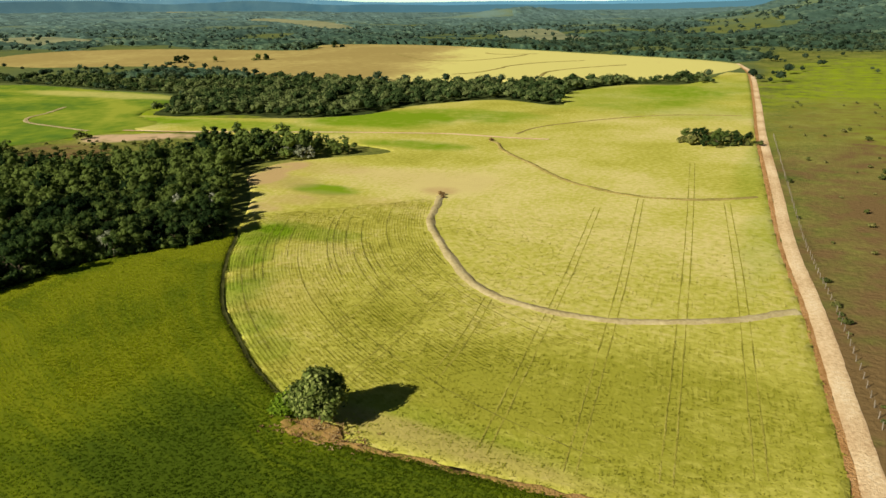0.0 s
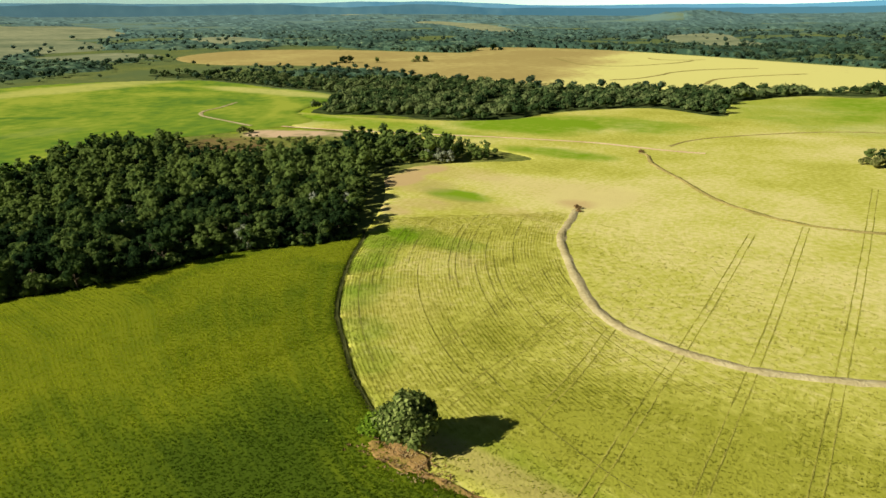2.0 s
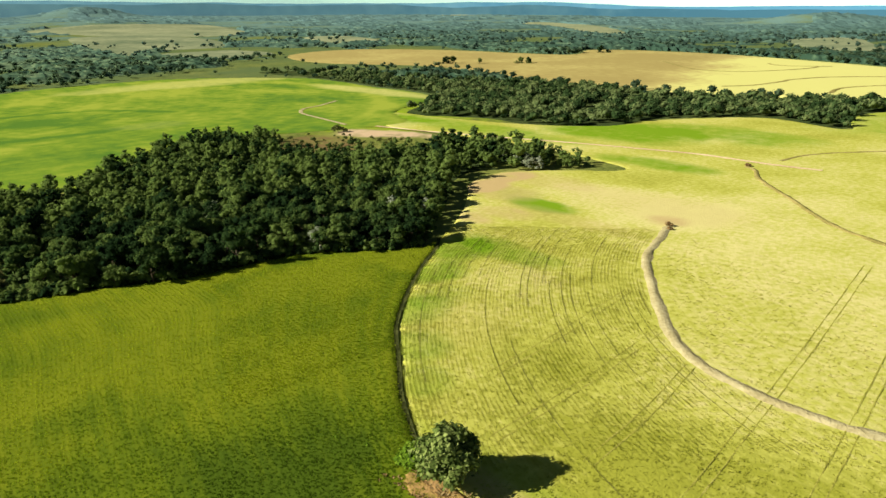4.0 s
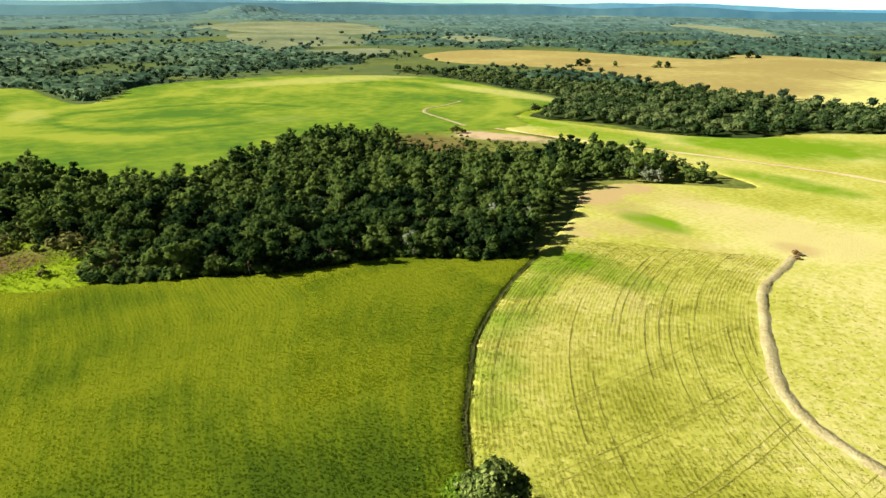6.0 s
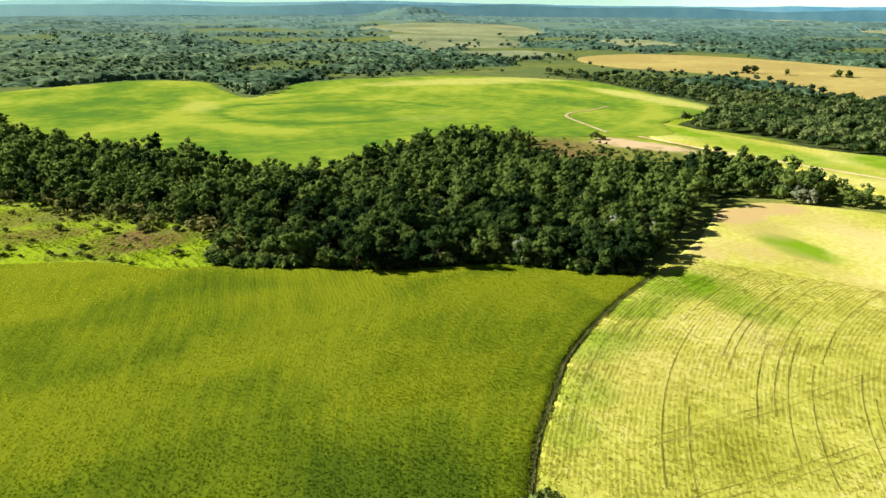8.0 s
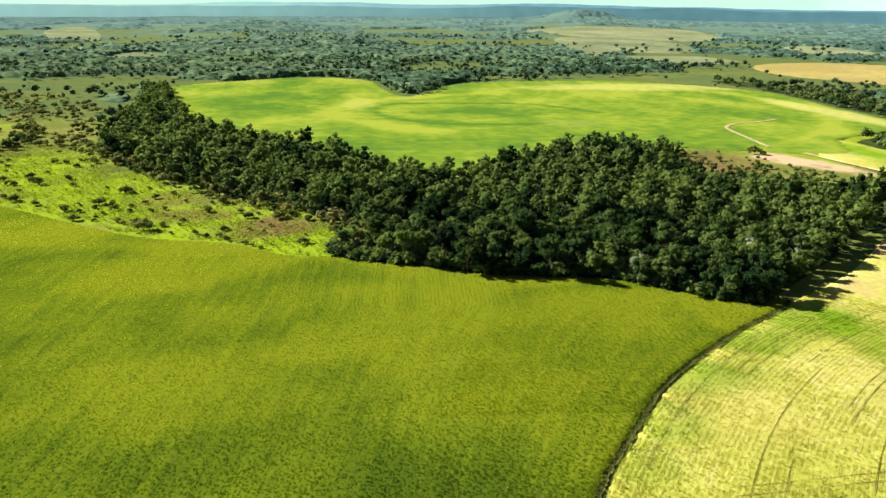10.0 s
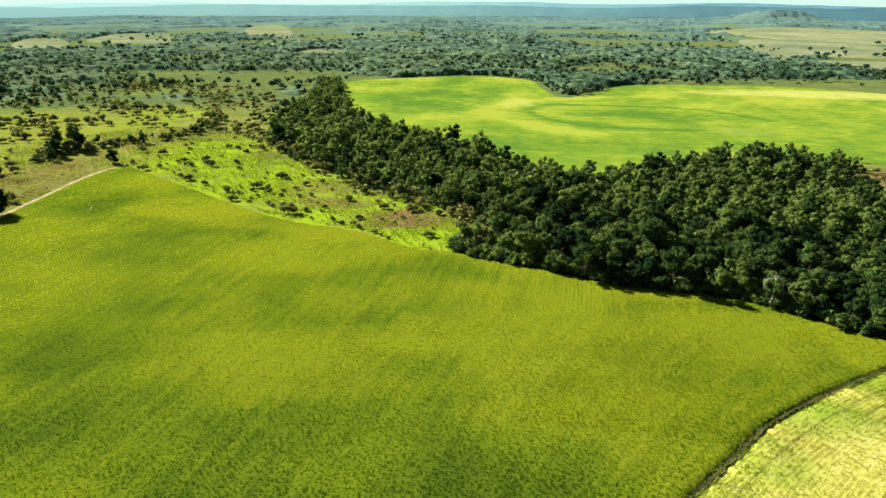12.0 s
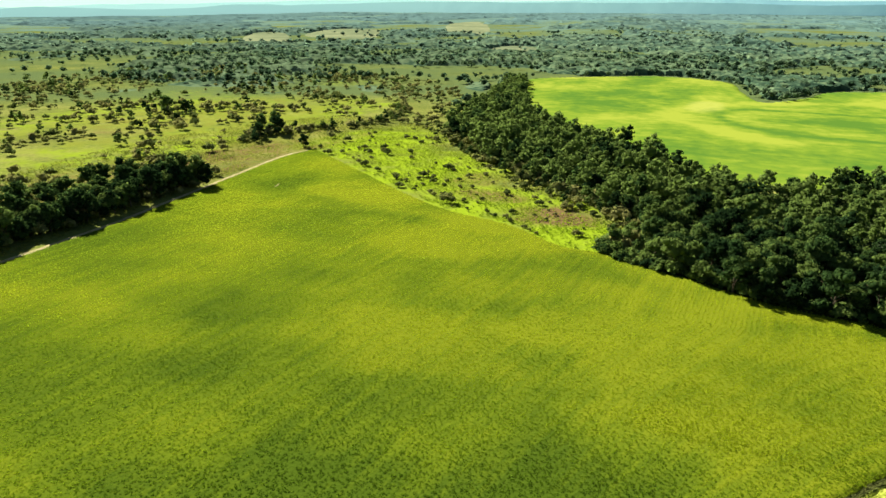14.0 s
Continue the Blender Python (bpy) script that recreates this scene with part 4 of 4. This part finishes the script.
def canopy(name, label):
    """The closed canopy of the far woods: crowns and gaps as one uneven surface over the land, sunk into it where the country is open."""
    r = 470 * np.geomspace(1, 9.4, 300)
    a = np.radians(np.arange(-14, 156, 0.3))
    rr, aa = np.meshgrid(r, a, indexing="ij")
    rng = np.random.default_rng(69)
    rr = rr * (1 + rng.uniform(-0.0025, 0.0025, rr.shape))
    aa = aa + rng.uniform(-0.0018, 0.0018, aa.shape)
    xy = np.c_[(-np.sin(aa) * rr).ravel(), (np.cos(aa) * rr + 20).ravel()]
    dist = rr.ravel()
    w = wooded(xy) + 0.35 * value_noise(xy, 45, 70)
    crowns = 4.2 + 2.4 * value_noise(xy, 26, 71) + rng.uniform(-1.6, 1.6, len(xy)) * np.clip(dist / 900, 0.7, 1.6)
    up = np.clip((w - 0.45) / 0.2, -0.6, 1)
    up = np.minimum(up, np.minimum((dist - 540 - 60 * value_noise(xy, 50, 73)) / 90, (4150 - dist) / 200))
    up = np.clip(up, -1, 1)
    clear = outside_fields(xy, 12.0, False)
    up = np.where(clear & ~((xy[:, 0] > -30) & (xy[:, 1] < 640)), up, -1.0)
    z = height(xy) + np.where(up > 0, crowns * up, 3 * up)
    idx = np.arange(len(xy)).reshape(rr.shape)
    q = np.stack([idx[:-1, :-1], idx[:-1, 1:], idx[1:, 1:], idx[1:, :-1]], -1).reshape(-1, 4)
    q = q[(up[q] > 0).any(1)]
    used = np.unique(q)
    back = np.full(len(xy), -1)
    back[used] = np.arange(len(used))
    kind = np.interp(np.degrees(aa).ravel(), [0, 45, 80, 110, 140], [-0.45, -0.4, -0.05, 0.25, 0.35])  # canopy painted darker northward and paler westward, for haze against the sun
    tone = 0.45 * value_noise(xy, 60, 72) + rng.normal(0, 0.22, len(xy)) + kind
    # "far": painted haze by distance, stronger westward.
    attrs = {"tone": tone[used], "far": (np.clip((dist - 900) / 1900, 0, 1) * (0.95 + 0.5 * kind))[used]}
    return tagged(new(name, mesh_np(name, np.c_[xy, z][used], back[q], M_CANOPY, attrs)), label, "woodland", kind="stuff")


canopy("distant_canopy", "closed canopy of far woods with open gaps, coloured for haze")

# ---- shrubs and scattered trees of the scrubland ----
shrubs, SHRUB_GROUP = [], "shrubs of the rough pasture"
for k in range(5):
    rr = np.random.default_rng(700 + k)
    ob = tagged(new("shrub"), "low dark green shrub on rough grass", "shrub", SHRUB_GROUP)
    w = [1.6, 1.2, 2.2, 1.0, 1.8][k]
    v, f = crown_arrays(rr, [(0, 0, w * 0.55, w * 0.6), (w * 0.6, 0.2, w * 0.4, w * 0.45), (-w * 0.4, w * 0.5, w * 0.45, w * 0.4)], 130, 0.28)
    part("stem", stem_mesh("stem", rr, w, 0.05, 3), ob)
    part("foliage", quads_mesh("foliage", v, f, M_SHRUB), ob)
    shrubs.append(ob)
rng = np.random.default_rng(71)
LIME_AREA = spline([(-165, 6), (-190, 6), (-206, -10), (-236, -44), (-296, -96), (-305, -140), (-240, -140), (-213, -97), (-192, -66), (-181, -45), (-176, -24), (-165, -8)], 6, True)
p = tree_spots(LIME_AREA, 6.5, 72, lambda q: np.clip(0.55 + 0.9 * value_noise(q, 25, 13), 0.1, 1))
extra = spline([(-168, -16), (-178, -28), (-184, -46), (-196, -68), (-214, -96), (-232, -120)], 4) + (-2.5, 0.5)
p = np.vstack([p, extra + rng.normal(0, 1.2, extra.shape)])
for k, (x, y) in enumerate(p[:230]):
    s = 0.35 + 1.2 * rng.uniform() ** 2
    m = pose(x, y, 0, 0, 0, rng.uniform(0, 360)) @ Matrix.Scale(s, 4)
    if k < 5:
        shrubs[k].matrix_basis = m
    else:
        src = shrubs[k % 5]
        copy_thing(src, m @ Matrix.Diagonal((*[1 / c for c in src.scale], 1)))
ROUGH_WEST = spline([(-165, 6), (-190, 8), (-214, -12), (-250, -50), (-300, -100), (-330, -140), (-330, -190), (-230, -215), (-120, -190), (-70, -130), (-90, -119), (-176, -134), (-238, -143), (-213, -97), (-192, -66), (-181, -45), (-176, -24), (-165, -8)], 5, True)
grass_xy = tree_spots(ROUGH_WEST, 1.15, 171, lambda q: np.clip(0.6 + 0.9 * value_noise(q, 9, 172), 0.05, 1))
tufts("rough_grass", grass_xy, 0.75, M_GRASS, "uneven tufts of lime and straw-coloured rough grass", 173, lambda p: 0.5 * value_noise(p, 12, 174), lambda p: bumps(p, [(-270, -125, 44, 28, 0.8), (-228, -80, 36, 32, 0.8), (-190, -32, 28, 28, 0.7), (-174, -4, 14, 12, 0.9)]), z0=0.0, rise=(0.3, 0.7))
round_lone = np.random.default_rng(179).normal((-53, 36.2), (4.2, 1.5), (240, 2))
tufts("dry_grass", round_lone[(np.abs(round_lone[:, 1] - 36.2) > 0.6) | (round_lone[:, 0] > -50)], 0.42, M_DRY, "brown dry grass round a lone tree's foot", 180, z0=0.45, rise=(0.2, 0.5))


# rough scrub west of the green crop
def scrub_density(q):
    far = np.clip((np.hypot(q[:, 0] + 150, q[:, 1] + 120) - 90) / 160, 0, 1)
    return np.clip(0.10 + 0.30 * far + 0.85 * value_noise(q, 38, 15), 0.03, 0.95)


SCRUB = spline([(-60, -116), (-120, -124), (-180, -136), (-240, -146), (-312, -142), (-345, -134), (-430, -156), (-560, -260), (-560, -520), (-300, -480), (-140, -330), (-60, -200)], 6, True)
bush_pool = []
for k in range(4):
    rr = np.random.default_rng(800 + k)
    bush_pool.append(crown_arrays(rr, [(0, 0, 1.3, 1.3), (1.1, 0.4, 1.0, 0.9), (-0.7, 0.9, 1.1, 0.9)], 38, 0.5))
joined_trees("scrub", tree_spots(SCRUB, 6.0, 73, scrub_density), 74, M_SHRUB, "scattered olive bushes on rough pasture", 1.25, bush_pool)
joined_trees("scrub_trees", tree_spots(SCRUB, 11.0, 75, lambda q: scrub_density(q) * np.clip((-q[:, 1] - 130) / 220, 0.15, 1)), 76, M_LEAF, "scattered dark trees on rough pasture", 0.7)
ROUGH = np.vstack([spline([(18, 20), (16, 60), (12, 110), (5, 150), (0, 205), (-8, 290), (-18, 396)], 4), [(120, 420), (160, 200), (120, 20)]])
joined_trees("scrub", tree_spots(ROUGH, 7.0, 77, lambda q: np.clip(0.2 + 0.5 * value_noise(q, 30, 16), 0.03, 0.6)), 78, M_SHRUB, "low bushes on brown pasture", 0.55, bush_pool)
weeds = drilled(-135, 57, 4.0, -225, 10, 4.0, 17)[0]
weeds = weeds + np.random.default_rng(18).normal(0, 1.8, weeds.shape)
weeds = weeds[inside(GREEN, weeds) & (value_noise(weeds, 22, 25) > 0.05)][::2]
joined_trees("weeds", weeds, 89, M_LEAF_LIME, "dark tufts of weed standing in the green crop", 0.24, bush_pool, 0.9, category="weeds")
FRINGE = np.vstack([spline([(-166, 12), (-190, 8), (-206, -10), (-222, -24), (-236, -42), (-262, -70), (-296, -96), (-330, -122)], 14) + (0, -1),
                    spline([(-240, -176), (-256, -182), (-272, -176), (-292, -166), (-318, -158), (-345, -160), (-380, -176)], 14), spline([(-170, -152), (-200, -200), (-250, -240), (-300, -268), (-360, -270)], 10)])
FRINGE = np.vstack([FRINGE + np.random.default_rng(82 + k).normal(0, 3.0, FRINGE.shape) for k in range(3)])
BRUSH = spline([(-172, 8), (-196, -2), (-214, -22), (-238, -48), (-262, -78), (-300, -112), (-330, -140), (-345, -120), (-318, -96), (-285, -74), (-250, -40), (-228, -16), (-205, 6), (-186, 14)], 6, True)
joined_trees("brush", tree_spots(BRUSH, 2.6, 87, lambda q: np.clip(0.6 + 0.7 * value_noise(q, 16, 24), 0.08, 1)), 88, M_SHRUB, "low grey-green brush along the wood", 0.6, bush_pool)
RIM = spline(WOOD_EDGE[1:] + [(-163, 4), (-178, 8)], 16)
RIM = np.vstack([RIM + np.random.default_rng(190 + k).normal(0, 0.7, RIM.shape) + (-1.6 - 1.9 * k, 0.3) for k in range(3)])
joined_trees("thicket", RIM, 193, M_LEAF, "dark green bushes closing the wood's edge down to the crop", 0.95, bush_pool)
BELT_UNDER = spline([(-60, -118), (-90, -122), (-120, -125), (-150, -130), (-172, -134)], 10)
BELT_UNDER = np.vstack([BELT_UNDER + np.random.default_rng(182 + k).normal(0, 2.4, BELT_UNDER.shape) + (0, -4 - 3 * k) for k in range(4)])
joined_trees("scrub", np.vstack([FRINGE[::3], BELT_UNDER]), 83, M_SHRUB, "dense olive thicket at the wood's fringe", 1.3, bush_pool)
joined_trees("scrub_trees", FRINGE[1::5], 84, M_LEAF, "small dark trees in a thicket", 0.6)
# dark belt of trees by the west track, clump in the crop, single field trees
rng = np.random.default_rng(81)
FIELD_TREES = "trees standing in the fields"
BELT_W = np.vstack([spline([(-108, -128), (-120, -127), (-136, -130), (-154, -134), (-168, -133)], 5), spline([(-112, -140), (-126, -142), (-146, -145), (-164, -143)], 4), spline([(-104, -136), (-116, -150), (-136, -156), (-156, -152)], 4), spline([(-98, -126), (-112, -132), (-130, -136), (-150, -139), (-166, -137)], 5),
                    [(-90, -124), (-96, -130), (-262, -178), (-266, -184), (-259, -186), (-248, -176), (-240, -145), (-282, -272), (-288, -280), (-294, -270)]])
for x, y in BELT_W:
    s = rng.uniform(1.0, 1.32)
    src = forms[int(rng.integers(0, 8))]
    ob = copy_thing(src, pose(x + rng.normal(0, 0.8), y + rng.normal(0, 0.8), 0, 0, 0, rng.uniform(0, 360)) @ Matrix.Diagonal((*[s / c for c in src.scale], 1)))
    tagged(ob, "dark green tree in a belt beside the track", group="belt by the track")
for x, y, s in [(-42, 264, 0.7), (-38, 262, 0.8), (-33, 258, 0.75), (-29, 256, 0.9), (-36, 270, 0.8), (-27, 266, 0.85), (-22, 262, 0.7), (-19, 268, 0.8), (-31, 275, 0.9), (-24, 273, 0.8), (-624, 532, 1.7), (-618, 538, 1.4), (-592, 556, 1.1), (-560, 590, 1.7), (-553, 596, 1.5), (-600, 790, 1.9), (-592, 796, 1.6)]:
    src = forms[int(rng.integers(0, 8))]
    ob = copy_thing(src, pose(x, y, 0, 0, 0, rng.uniform(0, 360)) @ Matrix.Diagonal((*[s / c for c in src.scale], 1)))
    tagged(ob, "dark green tree standing alone in the crop", group=FIELD_TREES)

rng = np.random.default_rng(96)
for x, y, k in [(-303, 181, 2.0), (-300, 184, 1.6), (-42, 262, 1.6), (-38, 259, 1.9), (-35, 266, 1.8), (-30, 260, 2.0), (-27, 268, 2.0), (-23, 260, 1.5), (-19, 264, 1.7), (-33, 272, 1.9), (-14, 266, 1.2), (-626, 528, 2.4), (-616, 532, 2.2), (-562, 586, 2.4), (-550, 592, 2.2)]:
    src = shrubs[int(rng.integers(0, 5))]
    tagged(copy_thing(src, pose(x, y, 0.2, 0, 0, rng.uniform(0, 360)) @ Matrix.Diagonal((*[k / c for c in src.scale], 1))), "broad dark bush standing in the open field", group="bushes standing in the fields")

GLADE = spline([(-310, 148), (-288, 132), (-262, 138), (-252, 164), (-240, 186), (-226, 204), (-250, 200), (-268, 184), (-290, 178), (-306, 172)], 5, True)
joined_trees("scrub", tree_spots(GLADE, 5.0, 85, lambda q: np.clip(0.5 + 0.6 * value_noise(q, 18, 23), 0.1, 0.9)), 86, M_SHRUB, "low brownish bushes in a glade of the wood", 0.75, bush_pool)
for x, y, s in [(-193, 189, 0.9), (-186, 186, 1.0), (-179, 184, 1.05), (-171, 181, 0.95), (-168, 183, 0.8), (-214, 176, 0.85)]:
    src = forms[8]
    ob = copy_thing(src, pose(x, y, 0, 0, 0, 40 * x) @ Matrix.Diagonal((*[s / c for c in src.scale], 1)))
    tagged(ob, "pale grey leafless-looking tree at the wood's edge")

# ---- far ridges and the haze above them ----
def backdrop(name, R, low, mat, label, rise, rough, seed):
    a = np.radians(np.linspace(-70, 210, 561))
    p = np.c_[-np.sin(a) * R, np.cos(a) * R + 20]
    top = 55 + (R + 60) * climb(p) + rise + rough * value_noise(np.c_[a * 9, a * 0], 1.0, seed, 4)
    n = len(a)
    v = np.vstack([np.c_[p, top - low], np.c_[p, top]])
    # Paler towards the sun's side: sunlit haze put into the tone.
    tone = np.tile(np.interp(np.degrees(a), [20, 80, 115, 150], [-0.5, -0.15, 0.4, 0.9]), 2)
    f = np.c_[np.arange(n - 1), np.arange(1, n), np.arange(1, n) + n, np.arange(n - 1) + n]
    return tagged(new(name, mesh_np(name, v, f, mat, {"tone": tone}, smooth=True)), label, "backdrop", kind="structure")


# Haze as surface colour, with a glow that no lamp gives.
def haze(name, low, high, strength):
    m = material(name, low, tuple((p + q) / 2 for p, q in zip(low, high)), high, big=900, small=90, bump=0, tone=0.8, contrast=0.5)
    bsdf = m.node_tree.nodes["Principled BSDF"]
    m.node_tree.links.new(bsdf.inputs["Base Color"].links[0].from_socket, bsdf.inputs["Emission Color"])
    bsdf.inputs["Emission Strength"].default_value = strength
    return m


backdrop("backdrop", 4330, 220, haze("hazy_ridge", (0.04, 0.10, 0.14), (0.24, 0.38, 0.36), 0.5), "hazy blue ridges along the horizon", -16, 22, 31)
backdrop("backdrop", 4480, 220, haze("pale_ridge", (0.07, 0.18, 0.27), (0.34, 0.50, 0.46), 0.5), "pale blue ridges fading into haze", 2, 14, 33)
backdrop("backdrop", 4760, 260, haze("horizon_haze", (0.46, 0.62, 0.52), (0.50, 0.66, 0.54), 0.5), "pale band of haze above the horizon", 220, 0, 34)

# ---- fence along the road ----
fence = tagged(new("fence"), "wire fence with weathered wooden posts beside the road", "fence")
fline = spline([(20, 20), (17.4, 55), (14.4, 79), (10.4, 109), (4.4, 147), (-1.6, 202), (-11, 290)])
fseg = np.r_[0, np.cumsum(np.linalg.norm(np.diff(fline, axis=0), axis=1))]
bm = bmesh.new()
bmesh.ops.create_cone(bm, cap_ends=True, segments=6, radius1=0.08, radius2=0.06, depth=1.35)
bmesh.ops.translate(bm, verts=bm.verts, vec=(0, 0, 0.57))
post_mesh = bpy.data.meshes.new("post")
bm.to_mesh(post_mesh)
bm.free()
post_mesh.materials.append(M_WOODEN)
rng = np.random.default_rng(91)
for s in np.arange(0, fseg[-1], 2.8):
    x, y = np.interp(s, fseg, fline[:, 0]), np.interp(s, fseg, fline[:, 1])
    post = part("post", post_mesh, fence)
    post.matrix_basis = pose(x + rng.normal(0, 0.06), y, 0, rng.normal(0, 3), rng.normal(0, 3), 0)
for h in (0.45, 0.8, 1.15):
    cu = bpy.data.curves.new("wire", "CURVE")
    cu.dimensions, cu.bevel_depth, cu.bevel_resolution = "3D", 0.008, 0
    sp = cu.splines.new("POLY")
    sp.points.add(len(fline) - 1)
    for q, (x, y) in zip(sp.points, fline):
        q.co = (x, y, h, 1)
    cu.materials.append(M_WOODEN)
    part("wire", cu, fence)
rng = np.random.default_rng(92)
for s in [46, 52, 80, 84, 88, 92, 104, 150, 190]:
    x, y = np.interp(s, fseg, fline[:, 0]), np.interp(s, fseg, fline[:, 1])
    src = shrubs[int(rng.integers(0, 5))]
    k = rng.uniform(0.5, 0.9)
    tagged(copy_thing(src, pose(x + 0.5, y, 0, 0, 0, rng.uniform(0, 360)) @ Matrix.Diagonal((*[k / c for c in src.scale], 1))), "small green bush against a wire fence", group="bushes along the fence")

# dry brush left at the ends of the banks
rng = np.random.default_rng(95)
for x, y, w in [(-95.5, 153.5, 1.5), (-93.5, 151, 1.0), (-117, 240, 1.5)]:
    ob = tagged(new("dry_brush"), "heap of rusty dry brush on a bare bank", "brush", "brush heaps on the banks")
    ob.matrix_world = pose(x, y, 0.3)
    v, f = crown_arrays(rng, [(0, 0, w * 0.4, w * 0.6), (w * 0.6, 0.3, w * 0.3, w * 0.45), (-w * 0.4, w * 0.6, w * 0.3, w * 0.4)], 160, 0.22)
    part("stem", stem_mesh("stem", rng, w, 0.05, 3), ob)
    part("twigs", quads_mesh("twigs", v, f, M_DRY), ob)
